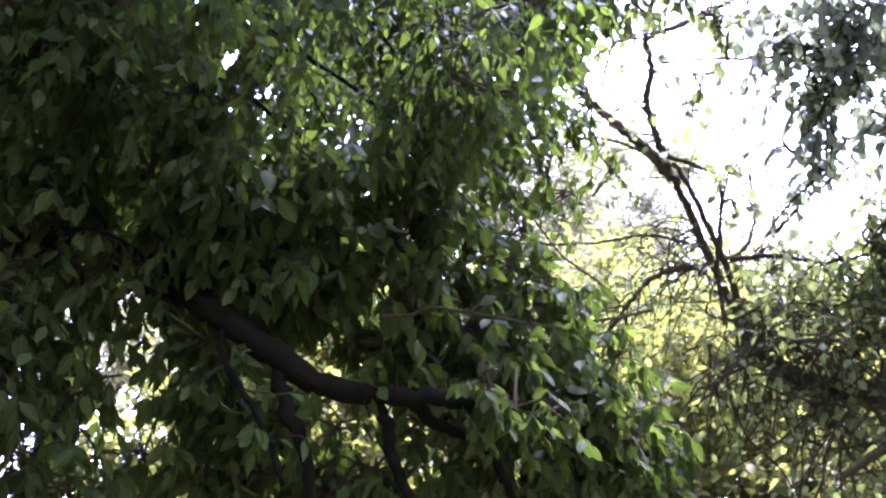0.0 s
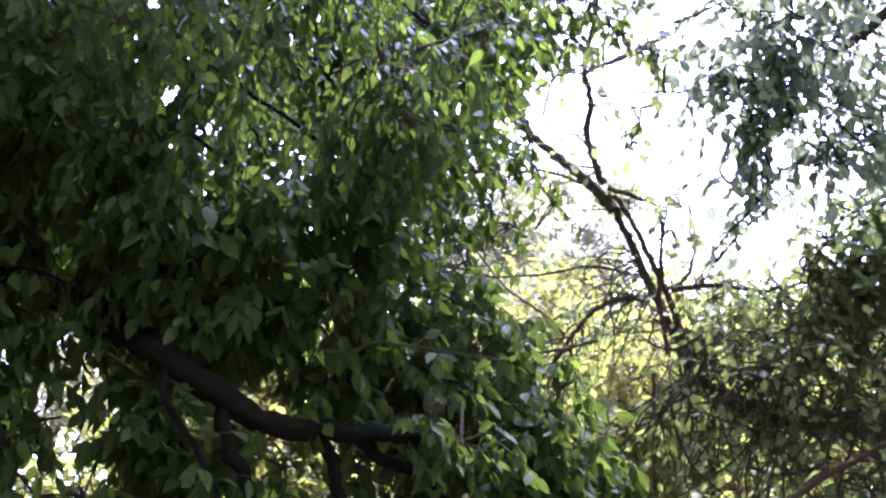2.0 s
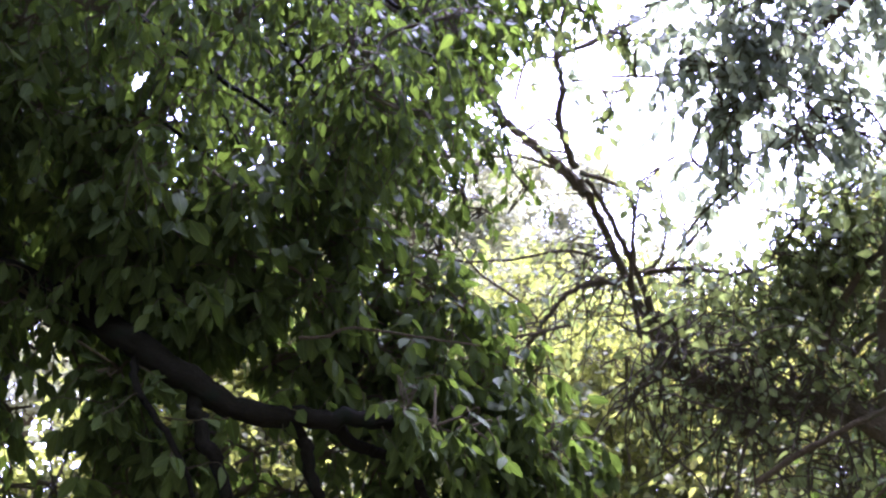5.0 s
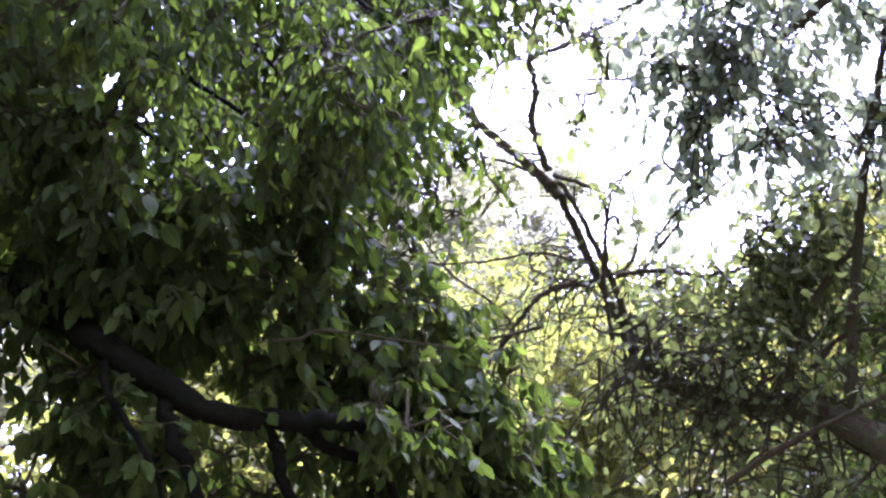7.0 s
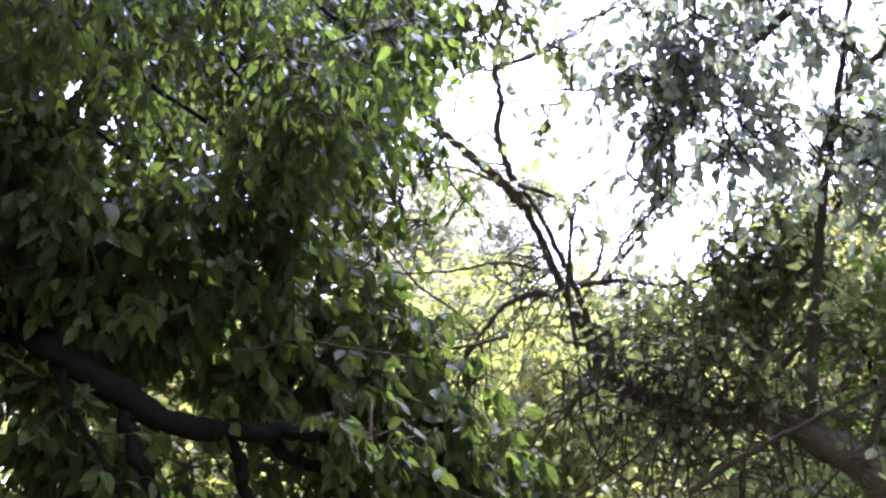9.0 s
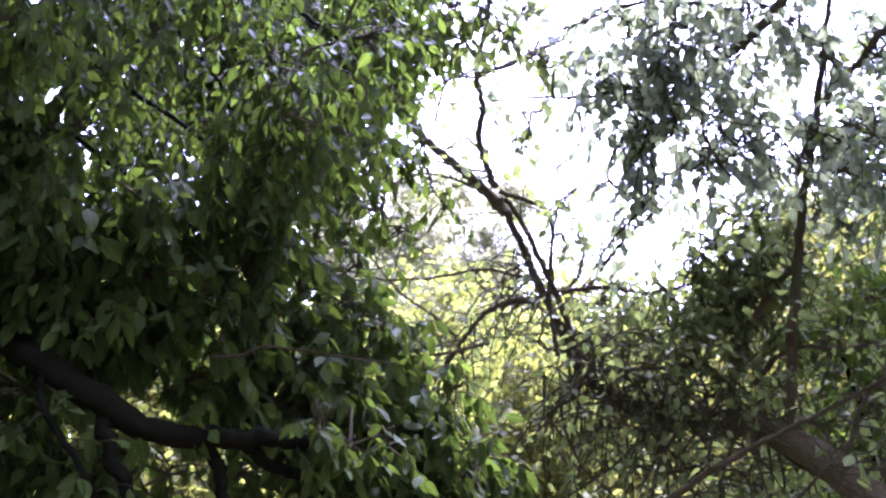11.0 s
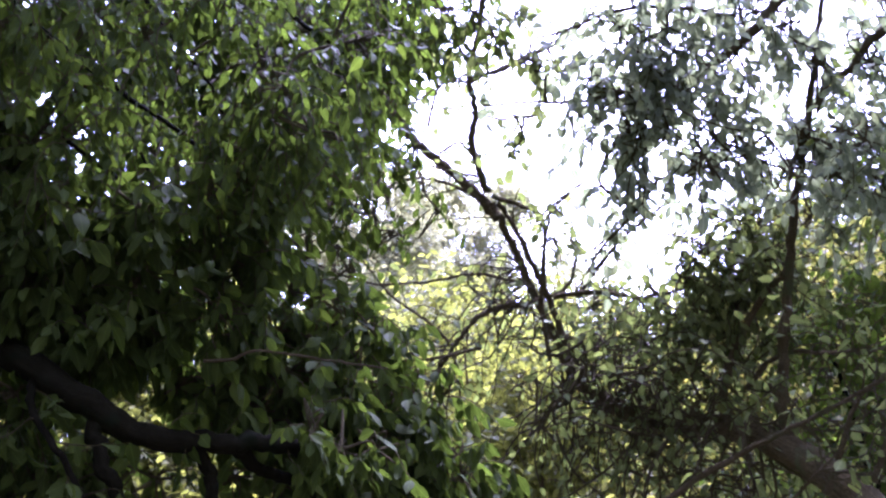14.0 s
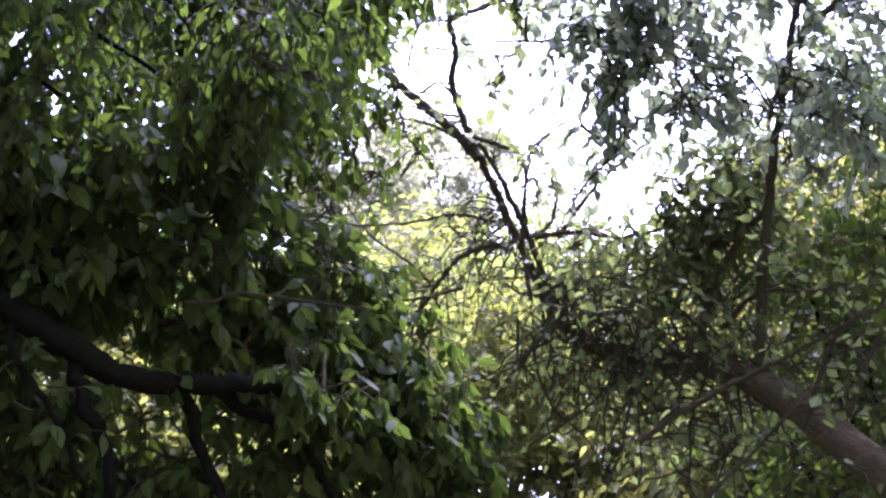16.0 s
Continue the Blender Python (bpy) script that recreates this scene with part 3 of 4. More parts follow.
    c((-0.82, 2.95, 2.79), 0.11, 22, 9, 0.18)
    c((-1.08, 2.87, 2.75), 0.13, 24, 9, 0.18)
    c((-1.17, 2.65, 3.19), 0.12, 20, 9, 0.18)
    c((-0.96, 2.73, 3.23), 0.13, 18, 9, 0.18)
    # upper crown, hanging
    c((-1.60, 3.42, 3.71), 0.17, 15, 12, 0.24, size=0.74, bend=1.3)
    c((-1.18, 2.89, 3.36), 0.14, 15, 12, 0.24, size=0.74, bend=1.3)
    c((-1.20, 3.78, 3.87), 0.19, 15, 12, 0.24, size=0.74, bend=1.3)
    c((-0.82, 3.16, 3.55), 0.16, 15, 12, 0.24, size=0.74, bend=1.3)
    c((-0.54, 2.71, 3.25), 0.13, 15, 12, 0.24, size=0.74, bend=1.3)
    c((-0.37, 3.50, 3.70), 0.17, 19, 12, 0.24, size=0.74, bend=1.3)
    c((-0.13, 2.93, 3.41), 0.15, 19, 12, 0.24, size=0.74, bend=1.3)
    c((0.20, 3.84, 3.94), 0.19, 19, 12, 0.24, size=0.74, bend=1.3)
    c((0.36, 3.23, 3.54), 0.16, 19, 12, 0.24, size=0.74, bend=1.3)
    c((-1.37, 2.88, 3.20), 0.14, 15, 12, 0.24, size=0.74, bend=1.3)
    c((-1.45, 3.75, 3.65), 0.18, 15, 12, 0.24, size=0.74, bend=1.3)
    c((-1.04, 3.16, 3.30), 0.15, 15, 12, 0.24, size=0.74, bend=1.3)
    c((-0.74, 2.71, 3.10), 0.13, 15, 12, 0.24, size=0.74, bend=1.3)
    c((-0.62, 3.47, 3.49), 0.17, 15, 12, 0.24, size=0.74, bend=1.3)
    c((-0.35, 2.93, 3.17), 0.14, 19, 12, 0.24, size=0.74, bend=1.3)
    c((-0.10, 3.82, 3.71), 0.19, 19, 12, 0.24, size=0.74, bend=1.3)
    c((0.11, 3.21, 3.35), 0.16, 19, 12, 0.24, size=0.74, bend=1.3)
    c((0.26, 2.74, 3.07), 0.14, 19, 12, 0.24, size=0.74, bend=1.3)
    c((-1.69, 3.73, 3.44), 0.18, 15, 12, 0.24, size=0.74, bend=1.3)
    c((-1.24, 3.14, 3.12), 0.15, 15, 12, 0.24, size=0.74, bend=1.3)
    c((-1.26, 4.12, 3.56), 0.20, 15, 12, 0.24, size=0.74, bend=1.3)
    c((-0.86, 3.45, 3.30), 0.16, 15, 12, 0.24, size=0.74, bend=1.3)
    c((-0.56, 2.92, 3.01), 0.14, 15, 12, 0.24, size=0.74, bend=1.3)
    c((-0.38, 3.81, 3.41), 0.18, 19, 12, 0.24, size=0.74, bend=1.3)
    c((-0.13, 3.19, 3.17), 0.15, 19, 12, 0.24, size=0.74, bend=1.3)
    c((0.05, 2.74, 2.92), 0.13, 19, 12, 0.24, size=0.74, bend=1.3)
    c((-1.66, 3.70, 3.16), 0.17, 15, 12, 0.24, size=0.74, bend=1.3)
    c((-1.22, 3.10, 2.96), 0.15, 15, 12, 0.24, size=0.74, bend=1.3)
    c((-1.24, 4.07, 3.34), 0.19, 15, 12, 0.24, size=0.74, bend=1.3)
    c((-0.85, 3.42, 3.04), 0.16, 15, 12, 0.24, size=0.74, bend=1.3)
    c((-0.56, 2.90, 2.86), 0.14, 15, 12, 0.24, size=0.74, bend=1.3)
    c((-0.39, 3.77, 3.20), 0.18, 19, 12, 0.24, size=0.74, bend=1.3)
    c((-0.14, 3.17, 2.92), 0.15, 19, 12, 0.24, size=0.74, bend=1.3)
    c((0.13, 2.73, 2.78), 0.13, 19, 12, 0.24, size=0.74, bend=1.3)
    c((-1.62, 3.64, 3.01), 0.17, 15, 12, 0.24, size=0.74, bend=1.3)
    c((-1.20, 3.08, 2.76), 0.14, 15, 12, 0.24, size=0.74, bend=1.3)
    c((-1.22, 4.01, 3.17), 0.19, 15, 12, 0.24, size=0.74, bend=1.3)
    c((-0.84, 3.37, 2.90), 0.16, 15, 12, 0.24, size=0.74, bend=1.3)
    c((-0.56, 2.88, 2.68), 0.13, 15, 12, 0.24, size=0.74, bend=1.3)
    c((-0.39, 3.71, 3.05), 0.17, 19, 12, 0.24, size=0.74, bend=1.3)
    c((-0.15, 3.13, 2.79), 0.15, 19, 12, 0.24, size=0.74, bend=1.3)
    c((-0.01, 3.01, 3.11), 0.09, 22, 12, 0.24, size=0.74, bend=1.3)
    c((0.00, 3.05, 2.96), 0.09, 22, 12, 0.24, size=0.74, bend=1.3)
    c((-0.03, 3.19, 2.86), 0.08, 16, 12, 0.24, size=0.74, bend=1.3)
    c((0.10, 3.29, 3.18), 0.10, 14, 12, 0.24, size=0.74, bend=1.3)
    c((0.22, 3.34, 3.34), 0.10, 14, 12, 0.24, size=0.74, bend=1.3)
    c((0.22, 3.48, 3.21), 0.09, 12, 12, 0.24, size=0.74, bend=1.3)
    c((0.38, 3.52, 3.43), 0.08, 8, 12, 0.24, size=0.74, bend=1.3)
    c((0.40, 3.55, 3.29), 0.07, 6, 12, 0.24, size=0.74, bend=1.3)
    c((0.42, 3.47, 3.58), 0.10, 9, 12, 0.24, size=0.74, bend=1.3)
    c((0.29, 3.60, 3.15), 0.07, 6, 12, 0.24, size=0.74, bend=1.3)
    c((0.50, 3.45, 3.62), 0.10, 9, 12, 0.24, size=0.74, bend=1.3)
    c((0.65, 3.44, 3.63), 0.09, 6, 12, 0.24, size=0.74, bend=1.3)
    c((0.77, 3.43, 3.65), 0.08, 5, 12, 0.24, size=0.74, bend=1.3)
    c((0.53, 3.49, 3.47), 0.05, 3, 12, 0.24, size=0.74, bend=1.3)
    # light sprays reaching out over the pale trees
    c((0.38, 3.70, 3.14), 0.07, 5, 8, 0.16, size=0.74, bend=1.0)
    c((0.49, 3.80, 3.12), 0.07, 4, 8, 0.16, size=0.74, bend=1.0)
    c((0.45, 3.84, 3.02), 0.07, 5, 8, 0.16, size=0.74, bend=1.0)
    c((0.60, 3.91, 3.08), 0.07, 3, 8, 0.16, size=0.74, bend=1.0)
    c((0.32, 3.77, 2.92), 0.08, 5, 8, 0.16, size=0.74, bend=1.0)
    c((0.66, 3.94, 2.97), 0.06, 2, 8, 0.16, size=0.74, bend=1.0)
    c((0.47, 3.88, 2.87), 0.06, 3, 8, 0.16, size=0.74, bend=1.0)
    c((0.54, 3.77, 3.22), 0.06, 3, 8, 0.16, size=0.74, bend=1.0)
    # one thin pale shoot in front of the shade
    t.bark = BARK_GREY
    t.limb("shoot", [(-0.17, 2.92, 2.19), (-0.09, 2.91, 2.19), (-0.03, 2.90, 2.21), (0.10, 2.90, 2.19), (0.21, 2.90, 2.17), (0.33, 2.90, 2.15)], 0.0055, 0.003, 6, 0.05, label="thin pale brown shoot")
    t.bark = BARK_SHADE
    # unseen crown over the standing place, added to shade the near leaves
    for k in range(7):
        a, d = k * 2.4, (k / 7) ** 0.5
        c((-0.8 + 2.9 * math.cos(a) * d, 0.6 + 3.0 * math.sin(a) * d, 4.85 + 0.6 * (k * 0.27 % 1)), 0.6, 42, 8, size=2.9, coarse=True)
    # high crown, above the view and unseen, added to block sky light
    for k in range(44):
        c((-3.0 + 3.4 * (k * 0.618 % 1), 2.2 + 3.4 * (k * 0.382 % 1), 5.3 + 0.9 * (k * 0.27 % 1)), 0.6, 42, 8, size=2.9, coarse=True)
    # crown top over the outer boughs, unseen, added to keep the sun off them
    for k in range(30):
        c((-2.5 + 2.6 * (k * 0.618 % 1), 3.7 + 2.2 * (k * 0.382 % 1), 5.8 + 0.9 * (k * 0.27 % 1)), 0.6, 42, 8, size=2.9, coarse=True)
    t.finish(300, ((-1.2, 1.5, 1.5), (0.9, 3.2, 3.5)))


shady_tree()


# ---- the leaning tree: thick trunk lying over, upright stems, tangled shoots ----
def leaning_tree():
    t = Plant("leaning_tree", (3.6, 2.5, -0.03), "leaning grey-brown tree with upright stems and tangled shoots", "tree", 23, BARK_GREY, LEAF_MID, leaf_size=(0.050, 0.030), droop=0.6, near=True)
    t.limb("trunk", [(3.6, 2.5, -0.05), (3.15, 2.55, 0.55), (2.05, 2.67, 1.34), (1.96, 2.86, 1.49), (1.87, 3.04, 1.63), (1.83, 3.24, 1.76), (1.76, 3.38, 1.89), (1.69, 3.62, 2.01), (1.56, 3.88, 2.10), (1.39, 4.04, 2.16), (1.26, 4.17, 2.29), (1.18, 4.26, 2.49)],
           0.088, 0.03, 20, 0.05, 0.8, "thick leaning trunk with rough grey-brown bark")
    left_stem = t.limb("stem", [(1.20, 4.26, 2.45), (1.09, 4.28, 2.74), (1.02, 4.29, 2.95), (0.94, 4.25, 3.11)], 0.020, 0.015, rough=0.05)
    right_stem = t.limb("stem", [(1.24, 4.22, 2.35), (1.15, 4.23, 2.67), (1.06, 4.23, 2.92), (0.97, 4.24, 3.11)], 0.016, 0.010, rough=0.05)
    arm = t.limb("limb", [(0.96, 4.26, 3.05), (0.86, 4.28, 3.19), (0.75, 4.31, 3.31), (0.62, 4.29, 3.42), (0.53, 4.25, 3.54), (0.43, 4.25, 3.68), (0.26, 4.23, 3.86), (0.14, 4.16, 3.99)], 0.023, 0.014, rough=0.05)
    arm2 = t.limb("limb", [(0.92, 4.23, 3.15), (0.88, 4.20, 3.27), (0.85, 4.17, 3.36), (0.87, 4.12, 3.47), (0.84, 4.05, 3.62), (0.87, 3.98, 3.75), (0.89, 3.87, 3.93)], 0.017, 0.011, rough=0.05)
    t.sprout(arm, 10, 0.4, 3, r=0.003)
    t.sprout(left_stem, 9, 0.4, 3, r=0.003)
    t.sprout(right_stem, 9, 0.4, 3, r=0.003)
    t.sprout(arm2, 6, 0.3, 2, rise=0.1, r=0.003)
    # bowed limb to the side
    bow = t.limb("limb", [(1.08, 4.24, 2.65), (0.98, 4.22, 2.65), (0.86, 4.20, 2.61), (0.78, 4.18, 2.54), (0.70, 4.16, 2.44), (0.63, 4.19, 2.34)], 0.016, 0.006)
    t.sprout(bow, 14, 0.35, 3, rise=-0.4)
    # thin horizontal shoots
    pts, r = [(1.06, 4.23, 2.74), (0.85, 4.26, 2.8), (0.64, 4.3, 2.78), (0.4, 4.23, 2.76), (0.16, 4.12, 2.82)], 0.006
    pts = t.limb('shoot', pts, r * 1.25, 0.0042, 6, 0.05)
    t.sprout(pts, 7, 0.25, 4)
    pts, r = [(0.83, 4.13, 2.46), (0.64, 4.08, 2.41), (0.41, 4.0, 2.39), (0.23, 3.92, 2.38)], 0.006
    pts = t.limb('shoot', pts, r * 1.25, 0.0042, 6, 0.05)
    t.sprout(pts, 7, 0.25, 4)
    pts, r = [(0.7, 4.15, 2.49), (0.61, 4.14, 2.58), (0.48, 4.14, 2.68), (0.35, 4.11, 2.84)], 0.005
    pts = t.limb('shoot', pts, r * 1.25, 0.0042, 6, 0.05)
    t.sprout(pts, 7, 0.25, 4)
    pts, r = [(0.9, 4.25, 3.12), (0.76, 4.25, 3.2), (0.61, 4.26, 3.23), (0.46, 4.2, 3.16)], 0.006
    pts = t.limb('shoot', pts, r * 1.25, 0.0042, 6, 0.05)
    t.sprout(pts, 7, 0.25, 4)
    # upright shoots from the trunk
    shoot = t.limb("stem", [(1.75, 3.49, 1.97), (1.74, 3.47, 2.11), (1.77, 3.45, 2.30), (1.81, 3.39, 2.58), (1.85, 3.35, 2.81), (1.88, 3.25, 3.03), (1.91, 3.19, 3.26), (1.94, 3.11, 3.48)], 0.022, 0.009, 12, 0.06)
    t.sprout(shoot, 14, 0.5, 8, rise=0.2)
    dark = t.limb("stem", [(1.63, 3.75, 2.07), (1.66, 3.71, 2.24), (1.71, 3.67, 2.37), (1.79, 3.60, 2.51), (1.84, 3.49, 2.58)], 0.018, 0.010)
    t.sprout(dark, 10, 0.4, 8)
    pts, r = [(1.24, 3.39, 1.78), (1.4, 3.27, 1.88), (1.54, 3.14, 1.95), (1.71, 3.04, 2.03), (1.94, 2.89, 2.14)], 0.012
    pts = t.limb('limb', pts, r, r * 0.4, 8, 0.1)
    t.sprout(pts, 9, 0.4, 4, wild=0.3, r=0.0034)
    pts, r = [(1.72, 3.69, 2.19), (1.79, 3.53, 2.28), (1.91, 3.36, 2.25), (2.16, 3.21, 2.24)], 0.011
    pts = t.limb('limb', pts, r, r * 0.4, 8, 0.1)
    t.sprout(pts, 9, 0.4, 4, wild=0.3, r=0.0034)
    pts, r = [(1.66, 3.1, 1.77), (1.71, 3.06, 1.9), (1.76, 3.02, 2.03), (1.85, 2.95, 2.12)], 0.011
    pts = t.limb('limb', pts, r, r * 0.4, 8, 0.1)
    t.sprout(pts, 9, 0.4, 4, wild=0.3, r=0.0034)
    pts, r = [(1.38, 3.23, 1.59), (1.5, 3.12, 1.71), (1.59, 3.02, 1.82), (1.65, 2.98, 1.88)], 0.007
    pts = t.limb('limb', pts, r, r * 0.4, 8, 0.1)
    t.sprout(pts, 9, 0.4, 4, wild=0.3, r=0.0034)
    pts, r = [(1.83, 3.12, 1.8), (1.89, 3.07, 1.96), (1.95, 3.01, 2.09)], 0.012
    pts = t.limb('limb', pts, r, r * 0.4, 8, 0.1)
    t.sprout(pts, 9, 0.4, 4, wild=0.3, r=0.0034)
    # bare hanging and bowed shoots under and beside the tangle
    for k in range(46):
        u = t.rng.random()
        p = np.array((1.11, 4.19, 2.44)) * (1 - u) + np.array((1.69, 3.62, 2.03)) * u + t.rng.standard_normal(3) * (0.06, 0.10, 0.06)
        tw = t.twig(p, (t.rng.uniform(-1.0, 0.3), t.rng.uniform(-0.5, 0.2), -0.55), t.rng.uniform(0.3, 0.8), 0.35, 0.0066, 11, 0.3, 0.3)
        t.dress(tw, int(t.rng.integers(2, 8)), 0.3)
        for j in range(2):
            side = t.twig(tw[t.rng.integers(3, 9)], t.rng.standard_normal(3) + (0, 0, -0.3), t.rng.uniform(0.12, 0.3), 0.3, 0.0036, 7, 0.35, 0.25)
            t.dress(side, int(t.rng.integers(0, 3)), 0.4)
    for k in range(40):
        p = bow[t.rng.integers(3, len(bow))] if k % 2 else left_stem[t.rng.integers(0, 12)]
        tw = t.twig(p, (t.rng.uniform(-1, 0.2), t.rng.uniform(-0.4, 0.3), t.rng.uniform(-0.9, 0.3)), t.rng.uniform(0.25, 0.6), 0.2, 0.0042, 10, 0.28, 0.25)
        t.dress(tw, int(t.rng.integers(0, 5)), 0.4)
        t.dress(t.twig(tw[5], t.rng.standard_normal(3), 0.22, 0.2, 0.003, 7, 0.3, 0.25), 2, 0.5)
    for k in range(100):
        s = t.rng.random()
        p = np.array((1.17, 4.03, 2.33)) * (1 - s) + np.array((1.65, 3.58, 2.05)) * s + t.rng.standard_normal(3) * (0.12, 0.10, 0.15)
        tw = t.twig(p, t.rng.standard_normal(3), t.rng.uniform(0.25, 0.5), 0.15, 0.0045, 10, 0.3, 0.28)
        t.dress(tw, int(t.rng.integers(2, 10)), 0.2)
    c = t.clump
    c((1.29, 4.24, 2.45), 0.16, 16, 3, 0.24)
    c((1.47, 4.18, 2.47), 0.2, 32, 4, 0.24)
    c((1.65, 4.01, 2.43), 0.24, 35, 5, 0.24)
    c((1.48, 4.21, 2.27), 0.16, 19, 3, 0.24)
    c((1.68, 4.04, 2.2), 0.2, 28, 4, 0.24)
    c((1.76, 3.82, 2.57), 0.18, 20, 7, 0.24)
    c((1.64, 3.85, 2.65), 0.15, 22, 7, 0.24)
    c((1.76, 3.77, 2.76), 0.15, 17, 7, 0.24)
    c((1.6, 3.82, 2.82), 0.1, 6, 6, 0.24)
    c((1.86, 3.69, 2.87), 0.14, 11, 6, 0.24)
    c((1.86, 3.74, 2.7), 0.18, 19, 7, 0.24)
    c((1.91, 3.89, 2.46), 0.2, 28, 7, 0.24)
    c((1.56, 4.12, 1.95), 0.16, 6, 4, 0.24)
    c((1.74, 3.94, 1.88), 0.2, 20, 7, 0.24)
    c((1.28, 3.85, 2.26), 0.16, 5, 2, 0.24)
    c((1.4, 3.72, 2.16), 0.18, 7, 2, 0.24)
    c((1.53, 3.57, 2.08), 0.16, 6, 2, 0.24)
    c((1.5, 3.85, 2.45), 0.16, 17, 5, 0.24)
    c((0.38, 4.22, 2.35), 0.24, 19, 6, 0.24)
    c((1.33, 4.28, 2.65), 0.15, 22, 6, 0.24)
    c((1.5, 4.24, 2.61), 0.16, 24, 6, 0.24)
    c((1.39, 4.3, 2.49), 0.14, 17, 6, 0.24)
    c((1.19, 4.35, 2.54), 0.1, 6, 4, 0.24)
    # dark leafy mass above the trunk
    c((1.53, 3.72, 2.62), 0.10, 7, 8, 0.15)
    c((1.62, 3.69, 2.72), 0.10, 8, 8, 0.15)
    c((1.72, 3.65, 2.82), 0.10, 8, 8, 0.15)
    c((1.70, 3.70, 2.64), 0.10, 10, 8, 0.15)
    c((1.83, 3.63, 2.85), 0.10, 7, 8, 0.15)
    c((1.84, 3.68, 2.67), 0.10, 9, 8, 0.15)
    c((1.59, 3.75, 2.51), 0.10, 9, 8, 0.15)
    c((1.76, 3.74, 2.50), 0.10, 9, 8, 0.15)
    c((1.95, 3.65, 2.75), 0.10, 8, 8, 0.15)
    c((1.99, 3.70, 2.59), 0.10, 8, 8, 0.15)
    c((1.50, 3.76, 2.48), 0.10, 7, 8, 0.15)
    c((1.44, 3.74, 2.57), 0.10, 3, 8, 0.15)
    # leafy tips over the opening
    c((0.64, 3.50, 3.61), 0.08, 5, 8, 0.13)
    c((0.76, 3.49, 3.60), 0.08, 5, 8, 0.13)
    c((0.84, 3.51, 3.51), 0.06, 4, 8, 0.13)
    c((0.60, 3.53, 3.51), 0.06, 5, 8, 0.13)
    c((0.70, 3.53, 3.48), 0.05, 4, 8, 0.13)
    c((0.96, 3.53, 3.43), 0.04, 5, 8, 0.13)
    c((1.00, 3.54, 3.37), 0.04, 4, 8, 0.13)
    c((0.91, 3.49, 3.57), 0.05, 4, 8, 0.13)
    # fine crossing shoots in the open sky
    pts, r, n = [(0.85, 4.06, 3.59), (0.98, 3.96, 3.62), (1.1, 3.86, 3.64), (1.2, 3.71, 3.65)], 0.005, 5
    pts = t.limb('shoot', pts, r * 1.5, r * 0.8, 6, 0.05)
    t.sprout(pts, n - 1, 0.12, 3, rise=0.0)
    pts, r, n = [(0.88, 4.12, 3.47), (0.98, 4.06, 3.42), (1.13, 3.96, 3.41), (1.23, 3.82, 3.42)], 0.004, 4
    pts = t.limb('shoot', pts, r * 1.5, r * 0.8, 6, 0.05)
    t.sprout(pts, n - 1, 0.12, 3, rise=0.0)
    pts, r, n = [(0.94, 4.24, 3.14), (1.06, 4.22, 3.09), (1.14, 4.18, 3.01), (1.13, 4.18, 2.84), (1.14, 4.22, 2.68)], 0.007, 6
    pts = t.limb('shoot', pts, r * 1.5, r * 0.8, 6, 0.05)
    t.sprout(pts, n - 1, 0.12, 3, rise=0.0)
    pts, r, n = [(1.12, 4.18, 3.02), (1.24, 4.06, 3.1), (1.36, 3.95, 3.15)], 0.004, 5
    pts = t.limb('shoot', pts, r * 1.5, r * 0.8, 6, 0.05)
    t.sprout(pts, n - 1, 0.12, 3, rise=0.0)
    pts, r, n = [(1.23, 4.1, 2.65), (1.33, 3.98, 2.78), (1.4, 3.88, 2.85), (1.5, 3.7, 2.91)], 0.007, 6
    pts = t.limb('shoot', pts, r * 1.5, r * 0.8, 6, 0.05)
    t.sprout(pts, n - 1, 0.12, 3, rise=0.0)
    pts, r, n = [(1.08, 4.24, 2.67), (1.22, 4.19, 2.72), (1.26, 4.13, 2.87), (1.23, 4.09, 3.03)], 0.006, 5
    pts = t.limb('shoot', pts, r * 1.5, r * 0.8, 6, 0.05)
    t.sprout(pts, n - 1, 0.12, 3, rise=0.0)
    pts, r, n = [(1.14, 4.12, 2.66), (1.3, 4.02, 2.65), (1.45, 3.93, 2.6), (1.61, 3.86, 2.62)], 0.008, 6
    pts = t.limb('shoot', pts, r * 1.5, r * 0.8, 6, 0.05)
    t.sprout(pts, n - 1, 0.12, 3, rise=0.0)
    pts, r, n = [(0.73, 4.3, 3.36), (0.82, 4.27, 3.4), (0.89, 4.24, 3.3)], 0.005, 3
    pts = t.limb('shoot', pts, r * 1.5, r * 0.8, 6, 0.05)
    t.sprout(pts, n - 1, 0.12, 3, rise=0.0)
    pts, r, n = [(0.68, 4.26, 3.47), (0.73, 4.18, 3.62), (0.85, 4.14, 3.67), (0.96, 3.96, 3.74)], 0.005, 5
    pts = t.limb('shoot', pts, r * 1.5, r * 0.8, 6, 0.05)
    t.sprout(pts, n - 1, 0.12, 3, rise=0.0)
    pts = t.limb('shoot', [(0.78, 3.78, 3.32), (0.90, 3.77, 3.32), (1.01, 3.77, 3.30), (1.19, 3.75, 3.32)], 0.0059, 0.0034, 6, 0.05)
    t.sprout(pts, 3, 0.10, 2, rise=0.0)
    pts = t.limb('shoot', [(0.77, 3.78, 3.33), (0.66, 3.78, 3.34), (0.56, 3.79, 3.33)], 0.0052, 0.0030, 6, 0.05)
    t.sprout(pts, 3, 0.10, 2, rise=0.0)
